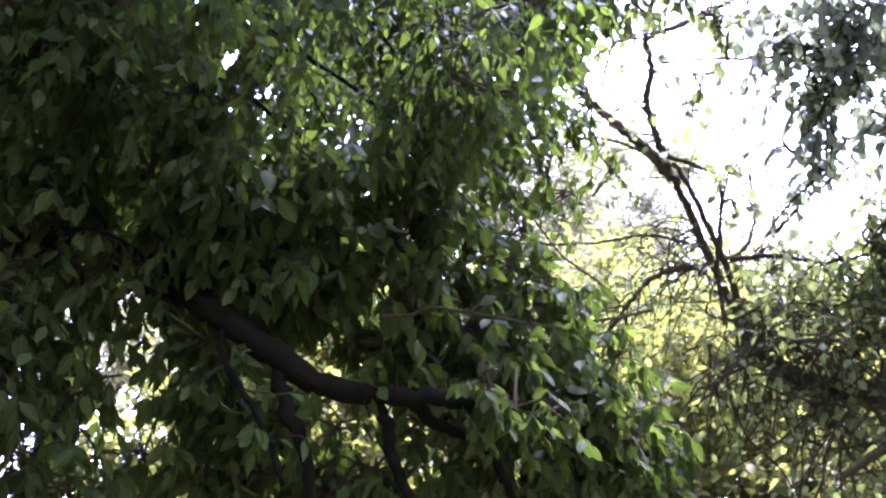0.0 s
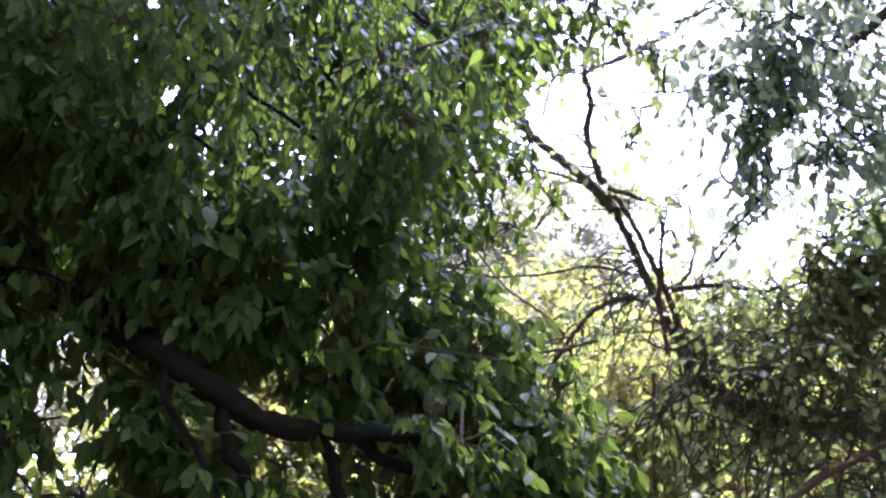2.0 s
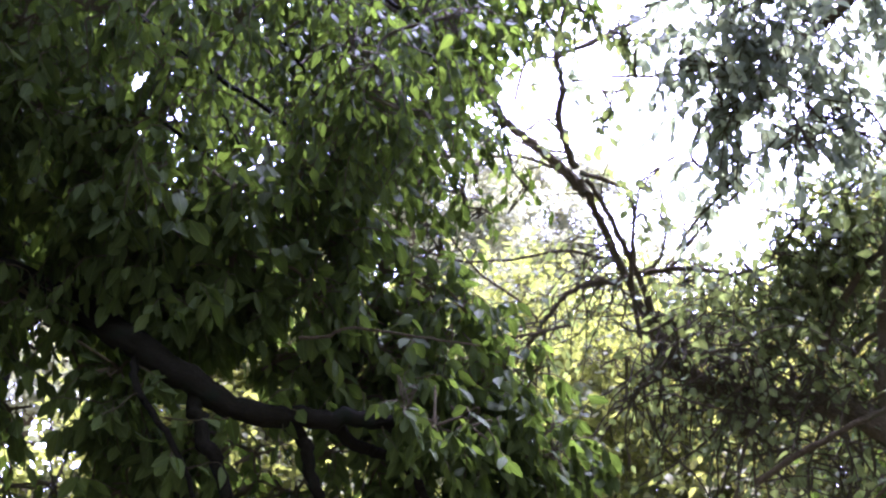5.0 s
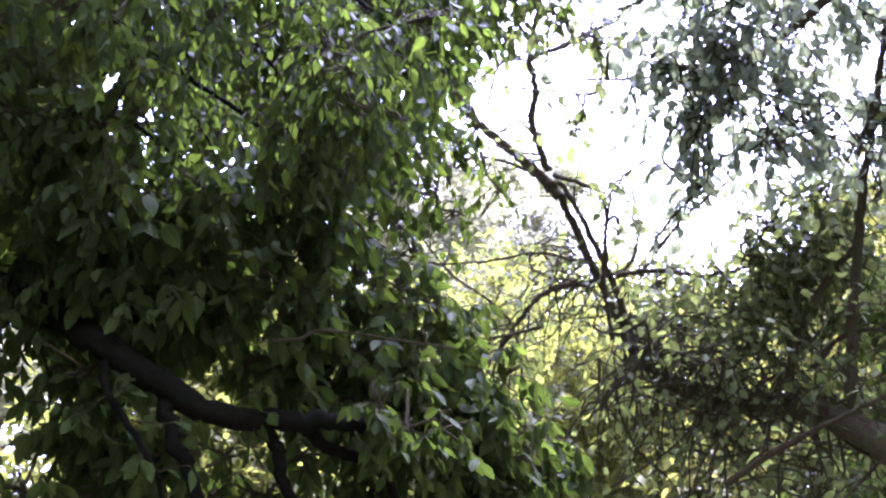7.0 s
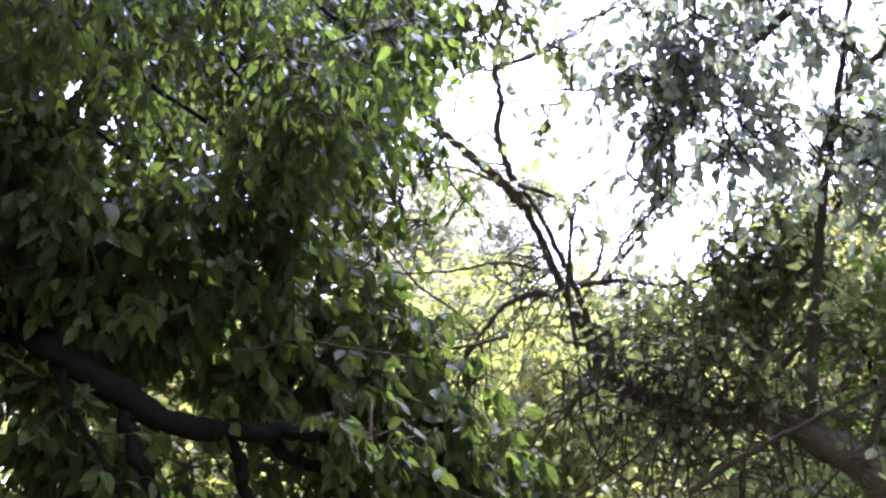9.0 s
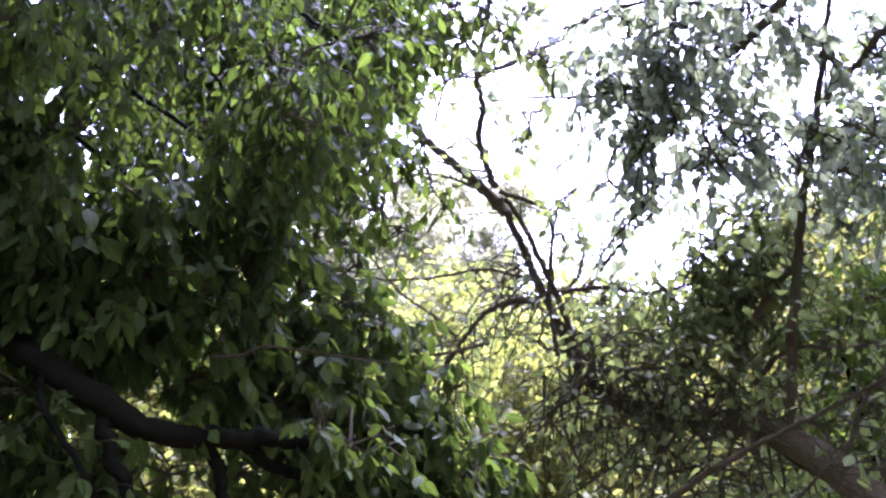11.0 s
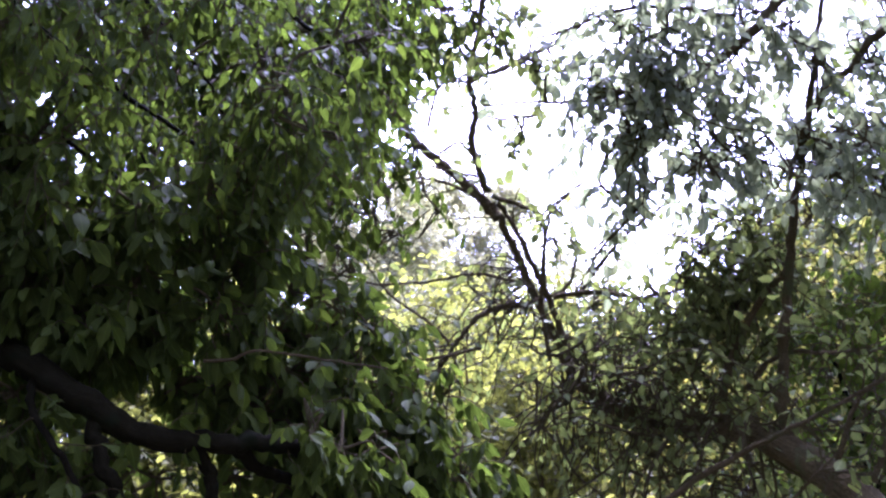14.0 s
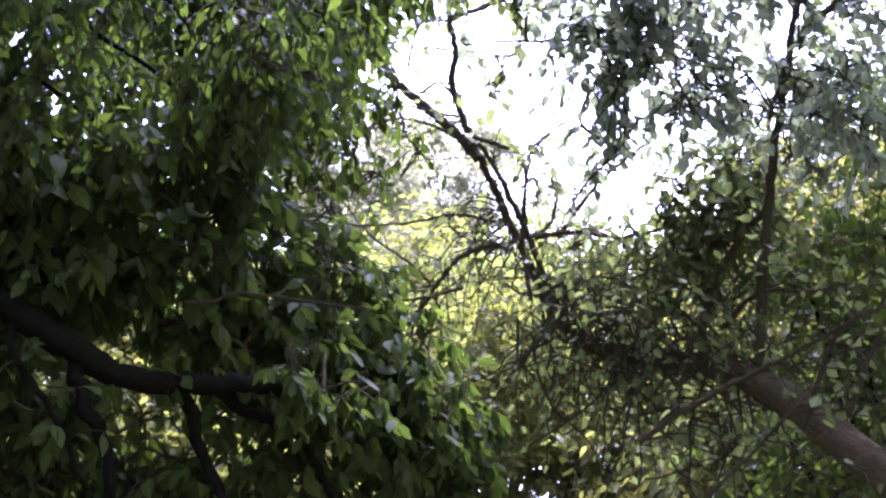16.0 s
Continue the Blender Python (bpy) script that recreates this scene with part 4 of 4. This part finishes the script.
    pts = t.limb('shoot', [(0.79, 3.74, 3.45), (0.90, 3.73, 3.48), (1.02, 3.70, 3.53), (1.17, 3.67, 3.60), (1.28, 3.64, 3.70)], 0.0097, 0.0056, 6, 0.05)
    t.sprout(pts, 3, 0.10, 2, rise=0.0)
    pts = t.limb('shoot', [(0.77, 3.75, 3.44), (0.68, 3.75, 3.43), (0.59, 3.77, 3.38), (0.52, 3.79, 3.34)], 0.0052, 0.0030, 6, 0.05)
    t.sprout(pts, 3, 0.10, 2, rise=0.0)
    pts = t.limb('shoot', [(1.08, 4.03, 2.38), (1.05, 3.97, 2.59), (1.06, 3.92, 2.76), (1.09, 3.87, 2.94)], 0.0097, 0.0056, 6, 0.05)
    t.sprout(pts, 3, 0.10, 2, rise=0.0)
    pts = t.limb('shoot', [(1.09, 3.87, 2.94), (1.20, 3.83, 3.03), (1.29, 3.81, 3.08)], 0.0052, 0.0030, 6, 0.05)
    t.sprout(pts, 3, 0.10, 2, rise=0.0)
    pts = t.limb('shoot', [(1.04, 3.91, 2.80), (1.12, 3.89, 2.85), (1.21, 3.88, 2.86)], 0.0052, 0.0030, 6, 0.05)
    t.sprout(pts, 3, 0.10, 2, rise=0.0)
    pts = t.limb('shoot', [(1.18, 3.95, 2.63), (1.25, 3.92, 2.73), (1.26, 3.87, 2.88), (1.25, 3.84, 3.01)], 0.0046, 0.0026, 6, 0.05)
    t.sprout(pts, 3, 0.10, 2, rise=0.0)
    pts = t.limb('shoot', [(0.81, 3.85, 3.08), (0.67, 3.85, 3.11), (0.55, 3.84, 3.16)], 0.0059, 0.0034, 6, 0.05)
    t.sprout(pts, 3, 0.10, 2, rise=0.0)
    t.bunch((0.52, 3.67, 3.59), 7)
    t.bunch((0.60, 3.69, 3.51), 7)
    t.bunch((0.65, 3.65, 3.60), 7)
    t.bunch((0.85, 3.66, 3.55), 5)
    t.bunch((0.99, 3.66, 3.51), 8)
    t.bunch((1.04, 3.68, 3.42), 8)
    t.bunch((1.10, 3.65, 3.50), 6)
    t.bunch((0.92, 3.75, 3.20), 7)
    t.bunch((0.97, 3.74, 3.23), 7)
    t.bunch((0.94, 3.76, 3.16), 5)
    t.bunch((1.10, 3.82, 2.93), 7)
    t.bunch((1.08, 3.85, 2.83), 6)
    t.bunch((1.17, 3.85, 2.80), 5)
    t.bunch((1.03, 3.83, 2.90), 5)
    t.finish(250, ((0.4, 2.5, 1.5), (2.6, 4.6, 3.6)))


leaning_tree()


# ---- a dark leafy shrub between the leaning tree and the overhanging one ----
def side_shrub():
    t = Plant("shrub", (3.2, 4.7, -0.03), "shaded dark green shrub tangled with the leaning tree", "shrub", 29, BARK_SHADE, LEAF_DARK, leaf_size=(0.056, 0.034), droop=0.6, near=True)
    f = np.array((3.2, 4.7, -0.05))
    for tip in ((2.26, 4.06, 2.42), (2.36, 3.92, 2.25), (2.48, 3.79, 2.54), (2.30, 3.99, 1.94), (2.08, 4.01, 1.78), (2.52, 3.85, 2.05)):
        tip = np.array(tip)
        pts = t.limb("stem", [f, f * 0.6 + tip * 0.4 - (0, 0, 0.25), f * 0.25 + tip * 0.75, tip], 0.026, 0.008, 8)
        t.sprout(pts, 12, 0.5, 5, rise=0.1, start=0.35, r=0.004)
    t.clump((2.16, 3.9, 2.34), 0.24, 24, 8, 0.26)
    t.clump((2.35, 3.75, 2.51), 0.28, 32, 8, 0.26)
    t.clump((2.3, 3.86, 2.1), 0.26, 26, 8, 0.26)
    t.clump((1.97, 3.84, 1.6), 0.2, 22, 8, 0.26)
    t.clump((2.37, 4.09, 2.55), 0.3, 43, 8, 0.26)
    t.clump((2.57, 4.03, 2.26), 0.3, 43, 8, 0.26)
    t.clump((2.35, 4.18, 2.1), 0.28, 38, 8, 0.26)
    t.clump((2.44, 3.92, 1.88), 0.26, 34, 8, 0.26)
    t.clump((2.48, 3.73, 2.73), 0.3, 38, 8, 0.26)
    t.clump((2.05, 4.24, 1.82), 0.24, 28, 8, 0.26)
    t.clump((2.16, 3.85, 1.61), 0.22, 28, 8, 0.26)
    t.clump((2.37, 3.73, 1.6), 0.26, 28, 8, 0.26)
    t.clump((2.32, 4.19, 2.7), 0.24, 28, 8, 0.26)
    t.finish(120, ((0.8, 2.5, 1.5), (3.0, 4.6, 3.6)))


side_shrub()


# ---- the overhanging tree: its boughs reach in from above ----
def overhanging_tree():
    t = Plant("overhanging_tree", (3.6, 4.4, -0.03), "tree with ovate green leaves, paled by glare, on overhanging boughs", "tree", 37, BARK_GREY, LEAF_GLARE, leaf_size=(0.052, 0.031), droop=0.8, near=True)
    t.limb("trunk", [(3.6, 4.4, -0.05), (3.55, 4.4, 1.5), (3.4, 4.3, 3.0), (3.0, 4.2, 4.2), (2.6, 4.1, 5.0)], 0.16, 0.07, 14, 0.07)
    b1 = t.limb("bough", [(3.1, 4.2, 4.0), (2.13, 2.78, 3.77), (1.81, 3.05, 3.49), (1.62, 3.13, 3.30), (1.42, 3.23, 3.17), (1.28, 3.28, 3.07), (1.21, 3.33, 3.01)], 0.026, 0.010)
    b2 = t.limb("bough", [(3.2, 4.25, 3.6), (2.32, 2.89, 3.40), (2.08, 3.00, 3.29), (1.99, 3.11, 3.19), (1.90, 3.20, 3.11), (1.80, 3.30, 2.85)], 0.022, 0.007)
    t.sprout(b1, 44, 0.55, 3, r=0.0042)
    t.sprout(b2, 20, 0.45, 4, r=0.0038)
    tips = [([(1.21, 3.32, 3.03), (1.15, 3.40, 2.89), (1.25, 3.40, 2.79), (1.22, 3.48, 2.75), (1.16, 3.57, 2.69)], 0.006),
            ([(1.60, 3.10, 3.38), (1.35, 3.08, 3.40), (1.17, 3.14, 3.41), (1.05, 3.20, 3.38), (0.92, 3.25, 3.36)], 0.007),
            ([(1.24, 3.25, 3.17), (1.07, 3.31, 3.15), (0.92, 3.35, 3.17), (0.75, 3.39, 3.17)], 0.005),
            ([(1.34, 3.34, 2.87), (1.25, 3.41, 2.76), (1.17, 3.52, 2.68), (1.12, 3.62, 2.58)], 0.006)]
    for pts, r in tips:
        pts = t.limb("shoot", pts, r * 1.25, 0.0042, 6, 0.05)
        t.sprout(pts, 8, 0.12, 3.4, rise=-0.3)
    c = t.clump
    c((1.18, 3.16, 3.38), 0.16, 18, 8, 0.19)
    c((1.37, 3.15, 3.36), 0.22, 37, 8, 0.19)
    c((1.49, 3.16, 3.26), 0.16, 17, 8, 0.19)
    c((1.27, 3.18, 3.27), 0.14, 13, 8, 0.19)
    c((1.2, 3.26, 3.17), 0.16, 32, 8, 0.19)
    c((1.37, 3.22, 3.11), 0.18, 29, 8, 0.19)
    c((1.28, 3.3, 3.02), 0.15, 28, 8, 0.19)
    c((1.53, 3.26, 3.0), 0.2, 18, 8, 0.19)
    c((1.44, 3.29, 2.89), 0.14, 10, 8, 0.19)
    c((1.67, 3.22, 3.2), 0.22, 14, 8, 0.19)
    c((1.7, 3.32, 2.95), 0.18, 14, 8, 0.19)
    c((1.62, 3.1, 3.47), 0.26, 18, 8, 0.19)
    c((2.04, 3.07, 3.2), 0.2, 24, 8, 0.19)
    c((2.02, 3.31, 2.98), 0.22, 29, 8, 0.19)
    c((2.14, 3.29, 2.85), 0.22, 36, 8, 0.19)
    c((1.84, 3.26, 3.05), 0.16, 10, 8, 0.19)
    c((2.22, 3.38, 3.13), 0.2, 28, 8, 0.19)
    c((1.86, 3.14, 3.28), 0.14, 5, 8, 0.19)
    c((2.17, 3.09, 3.48), 0.2, 18, 8, 0.19)
    c((1.2, 3.0, 3.62), 0.3, 18, 8, 0.19)
    c((1.57, 2.92, 3.68), 0.4, 41, 8, 0.19)
    c((2.01, 2.85, 3.59), 0.4, 32, 8, 0.19)
    # leafy ends of the boughs
    c((1.37, 3.26, 3.01), 0.11, 5, 8, 0.16)
    c((1.42, 3.10, 2.86), 0.12, 5, 8, 0.16)
    c((1.57, 3.34, 3.13), 0.10, 5, 8, 0.16)
    c((1.62, 3.20, 2.92), 0.11, 4, 8, 0.16)
    c((1.67, 3.03, 2.79), 0.13, 4, 8, 0.16)
    c((1.98, 3.31, 2.88), 0.10, 4, 8, 0.16)
    c((1.83, 3.03, 3.17), 0.12, 4, 8, 0.16)
    c((1.54, 3.32, 3.38), 0.09, 4, 8, 0.16)
    c((1.80, 3.10, 3.37), 0.11, 4, 8, 0.16)
    c((1.95, 3.03, 2.89), 0.12, 5, 8, 0.16)
    c((1.92, 3.39, 2.75), 0.10, 4, 8, 0.16)
    # high crown, above the view: added unseen to darken the right-hand foliage
    for k in range(16):
        c((2.6 + 2.6 * (k * 0.618 % 1), 2.6 + 3.4 * (k * 0.382 % 1), 5.4 + 1.0 * (k * 0.27 % 1)), 0.55, 42, 8, 0.32, size=2.9, coarse=True)
    for place, n in (((1.03, 3.21, 3.38), 8), ((1.11, 3.27, 3.22), 7), ((1.13, 3.41, 2.87), 8), ((1.25, 3.39, 2.80), 9), ((1.21, 3.49, 2.73), 6), ((0.96, 3.30, 3.24), 5), ((1.30, 3.35, 2.87), 8)):
        t.bunch(place, n)
    t.finish(250, ((0.2, 2.5, 2.0), (2.6, 4.0, 4.6)))


overhanging_tree()


# ---- a second leafy tree behind the shady one ----
def backing_tree():
    t = Plant("broadleaf_tree", (-2.6, 6.6, -0.03), "leafy dark green tree standing behind the shady one", "tree", 41, BARK_SHADE, LEAF_DARK, leaf_size=(0.108, 0.061), shape=PLAIN_LEAF, droop=0.8)
    t.limb("trunk", [(-2.6, 6.6, -0.05), (-2.5, 6.6, 1.4), (-2.2, 6.5, 2.8), (-1.9, 6.4, 4.2), (-1.6, 6.3, 5.4)], 0.16, 0.05, 12)
    for tip in ((-0.87, 5.71, 4.36), (-1.69, 5.04, 3.91), (-0.48, 6.05, 3.64), (-1.76, 5.27, 3.26), (-0.08, 6.09, 4.62)):
        t.limb("limb", [(-2.2, 6.5, 2.9), tuple((np.array(tip) + (-2.2, 6.5, 2.9)) / 2 + (0, 0, 0.25)), tip], 0.05, 0.012)
    t.clump((-2.09, 4.85, 4.0), 0.6, 57, 9, 0.4, bend=0.9)
    t.clump((-2.06, 5.08, 3.49), 0.55, 57, 9, 0.4, bend=0.9)
    t.clump((-2.07, 5.23, 3.0), 0.5, 48, 9, 0.4, bend=0.9)
    t.clump((-1.61, 5.25, 4.01), 0.6, 63, 9, 0.4, bend=0.9)
    t.clump((-1.6, 5.48, 3.45), 0.55, 57, 9, 0.4, bend=0.9)
    t.clump((-1.09, 5.47, 4.31), 0.6, 57, 9, 0.4, bend=0.9)
    t.clump((-1.1, 5.72, 3.73), 0.55, 57, 9, 0.4, bend=0.9)
    t.clump((-0.42, 6.2, 3.12), 0.24, 26, 9, 0.26, bend=0.9)
    t.clump((-0.05, 6.2, 3.10), 0.2, 18, 9, 0.26, bend=0.9)
    t.clump((-1.08, 5.9, 3.32), 0.45, 48, 9, 0.4, bend=0.9)
    t.clump((-0.54, 5.8, 4.26), 0.5, 39, 9, 0.4, bend=0.9)
    t.clump((-0.62, 6.1, 3.45), 0.45, 43, 9, 0.4, bend=0.9)
    t.clump((-0.08, 5.82, 4.71), 0.5, 43, 9, 0.4, bend=0.9)
    t.clump((0.27, 6.15, 4.49), 0.36, 28, 9, 0.4, bend=0.9)
    t.clump((-1.71, 4.93, 4.56), 0.7, 57, 9, 0.4, bend=0.9)
    t.clump((-0.59, 5.43, 4.93), 0.7, 57, 9, 0.4, bend=0.9)
    t.clump((-0.28, 5.77, 4.79), 0.5, 57, 9, 0.4, bend=0.9)
    t.clump((-0.84, 5.45, 4.65), 0.55, 57, 9, 0.4, bend=0.9)
    t.clump((-1.38, 5.2, 4.48), 0.55, 57, 9, 0.4, bend=0.9)
    t.clump((-1.9, 4.9, 4.28), 0.55, 57, 9, 0.4, bend=0.9)
    t.clump((-0.15, 6.16, 4.23), 0.3, 22, 9, 0.4, bend=0.9)
    t.clump((-0.54, 5.46, 4.69), 0.5, 39, 9, 0.4, bend=0.9)
    t.clump((-0.15, 5.62, 4.65), 0.42, 35, 9, 0.4, bend=0.9)
    t.clump((-0.93, 5.29, 4.49), 0.5, 35, 9, 0.4, bend=0.9)
    t.clump((0.28, 5.73, 4.87), 0.36, 25, 9, 0.4, bend=0.9)
    t.clump((-0.75, 5.88, 4.01), 0.4, 39, 9, 0.4, bend=0.9)
    t.clump((-2.4, 4.68, 3.52), 0.7, 57, 9, 0.4, bend=0.9)
    t.clump((-2.41, 4.92, 2.76), 0.5, 39, 9, 0.4, bend=0.9)
    t.clump((-0.03, 5.30, 4.22), 0.31, 40, 9, 0.3, bend=0.9)
    t.clump((0.22, 5.24, 4.36), 0.31, 44, 9, 0.3, bend=0.9)
    t.clump((0.46, 5.19, 4.47), 0.28, 40, 9, 0.3, bend=0.9)
    t.clump((0.61, 5.23, 4.28), 0.18, 22, 9, 0.3, bend=0.9)
    t.clump((0.15, 5.36, 3.98), 0.25, 30, 9, 0.3, bend=0.9)
    t.clump((0.40, 5.30, 4.11), 0.21, 28, 9, 0.3, bend=0.9)
    t.clump((0.62, 5.14, 4.61), 0.21, 30, 9, 0.3, bend=0.9)
    t.clump((-0.04, 5.43, 3.75), 0.21, 22, 9, 0.3, bend=0.9)
    t.finish()


backing_tree()


# ---- shrubs behind, in the open light ----
def shrub(name, foot, height, width, seed, leaf, label, twigs=420, size=(0.112, 0.07), group="shrubs behind the trees"):
    t = Plant(name, foot, label, "shrub", seed, BARK_GREY, leaf, group, size, PLAIN_LEAF, 0.5)
    f = np.array(foot)
    rng = t.rng
    for k in range(6):
        a = k * 1.05 + rng.uniform(-0.3, 0.3)
        out = np.array((math.cos(a), math.sin(a), 0)) * width
        t.limb("stem", [f, f + out * 0.12 + (0, 0, height * 0.3), f + out * 0.3 + (0, 0, height * 0.62), f + out * 0.42 + (0, 0, height * rng.uniform(0.8, 0.98))], 0.03, 0.008, 7)
    for k in range(26):
        a, h = rng.uniform(0, 6.28), rng.uniform(0.30, 0.94)
        rad = width * (0.35 + 0.65 * math.sin(math.pi * min(1, h * 0.85 + 0.15))) * rng.uniform(0.2, 0.85)
        t.clump(f + (math.cos(a) * rad, math.sin(a) * rad, h * height), (width * 0.34, width * 0.34, height * 0.12), twigs // 20, 10, 0.5, bend=0.3)
    t.finish()


shrub('shrub', (0.5, 8.6, 0), 3.4, 1.5, 51, LEAF_LIME, 'sunlit yellow-green shrub behind the trees', 760, (0.092, 0.056))
shrub('shrub', (1.9, 9.2, 0), 3.5, 1.5, 57, LEAF_LIME, 'sunlit yellow-green shrub behind the trees', 760, (0.092, 0.056))
shrub('shrub', (3.1, 8.4, 0), 3.0, 1.4, 52, LEAF_LIME, 'sunlit yellow-green shrub behind the trees', 760, (0.092, 0.056))
shrub('shrub', (-1.0, 9.0, 0), 3.5, 1.5, 53, LEAF_LIME, 'low sunlit yellow-green shrub behind the trees', 760, (0.092, 0.056))
shrub('shrub', (-0.9, 7.9, 0), 3.6, 1.1, 58, LEAF_LIME, 'low sunlit yellow-green shrub behind the trees', 760, (0.092, 0.056))
shrub('shrub', (-2.6, 9.4, 0), 2.7, 1.3, 60, LEAF_LIME, 'low sunlit yellow-green shrub behind the trees', 300, (0.127, 0.08))
shrub('shrub', (-0.3, 7.2, 0), 2.6, 1.1, 59, LEAF_LIME, 'low sunlit yellow-green shrub behind the trees', 760, (0.092, 0.056))
shrub('shrub', (3.4, 7.3, 0), 2.7, 1.3, 55, LEAF_MOSS, 'low olive-green shrub behind the trees', 760, (0.092, 0.056))
shrub('shrub', (3.8, 6.4, 0), 3.7, 1.3, 54, LEAF_MOSS, 'tall olive-green leafy shrub beside the leaning tree', 760, (0.092, 0.056))
shrub('shrub', (5.6, 9.0, 0), 4.6, 1.8, 56, LEAF_MOSS, 'tall olive-green leafy shrub beside the leaning tree', 760, (0.092, 0.056))


# ---- tall open-crowned trees far behind ----
def tall_tree(foot, height, spread, seed, leaf, label, clumps=26, twigs=24, size=(0.24, 0.11), body=0.2, flat=0.3):
    t = Plant("tall_tree", foot, label, "tree", seed, BARK_GREY, leaf, "tall trees far behind", size, FAR_LEAF, 0.3)
    f, rng = np.array(foot, float), t.rng
    trunk = t.limb("trunk", [f, f + (0.2, 0, height * 0.3), f + (-0.1, 0.1, height * 0.55), f + (0.2, 0, height * 0.8)], 0.28, 0.09, 10)
    for k in range(9):
        a, h = k * 2.4, 0.38 + 0.05 * k
        out = np.array((math.cos(a), math.sin(a), 0)) * spread * rng.uniform(0.5, 0.9)
        b = trunk[int(h / 0.85 * (len(trunk) - 1))]
        t.limb("limb", [b, b + out * 0.4 + (0, 0, height * 0.08), b + out * 0.8 + (0, 0, height * 0.2), b + out + (0, 0, height * 0.24)], 0.09, 0.02, 7)
    for k in range(clumps):
        w = t.wood[1 + k % 9]
        p = w[int(len(w) * rng.uniform(0.55, 0.99))]
        t.clump(p + rng.standard_normal(3) * spread * 0.12, (spread * body, spread * body, height * body * flat), twigs, 11, 0.9, bend=0.1)
    t.finish()


tall_tree((1.6, 26, 0), 11.7, 3.0, 71, LEAF_HAZED, "tall olive-green tree with tufted layered crown paled by haze", 64, 60, (0.15, 0.07), 0.21, 0.10)
tall_tree((5.4, 32, 0), 13.9, 2.8, 72, LEAF_HAZED, "tall olive-green tree with tufted layered crown paled by haze", 60, 60, (0.17, 0.08), 0.22, 0.10)
tall_tree((9.6, 34, 0), 12.2, 2.6, 75, LEAF_HAZED, "slim olive-green tree far behind, paled by haze", 20)
tall_tree((-5.5, 27, 0), 11.0, 3.5, 73, LEAF_HAZED, "tall olive-green open-crowned tree far behind, paled by haze")
tall_tree((-9.5, 31, 0), 9.5, 3.2, 78, LEAF_HAZED, "olive-green open-crowned tree far behind, paled by haze", 44, 30)
tall_tree((7.3, 14.0, 0), 6.5, 1.5, 74, LEAF_LIME, "pale green leafy tree behind the shrubs", 30, 40, (0.13, 0.07))
tall_tree((2.5, 15.0, 0), 5.2, 1.9, 76, LEAF_LIME, "pale green leafy tree behind the shrubs", 34, 40, (0.13, 0.07))
tall_tree((0.2, 17.0, 0), 5.6, 2.4, 79, LEAF_LIME, "pale green leafy tree behind the shrubs", 40, 48, (0.13, 0.07))
tall_tree((5.2, 18.5, 0), 6.0, 2.5, 87, LEAF_LIME, "pale green leafy tree behind the shrubs", 40, 48, (0.13, 0.07))
tall_tree((8.6, 11.0, 0), 7.4, 1.9, 77, LEAF_DARK, "dark green leafy tree behind the shrubs", 36, 25, (0.165, 0.093), 0.26)
# unseen trees that close the garden behind, added to limit light from there
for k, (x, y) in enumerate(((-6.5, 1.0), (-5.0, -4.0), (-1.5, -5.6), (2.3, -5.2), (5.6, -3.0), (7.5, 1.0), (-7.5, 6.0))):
    tall_tree((x, y, 0), 6.0, 3.6, 80 + k, LEAF_DARK, "unseen dark green tree added behind to block sky light", 20, 42, (0.42, 0.26), 0.34)
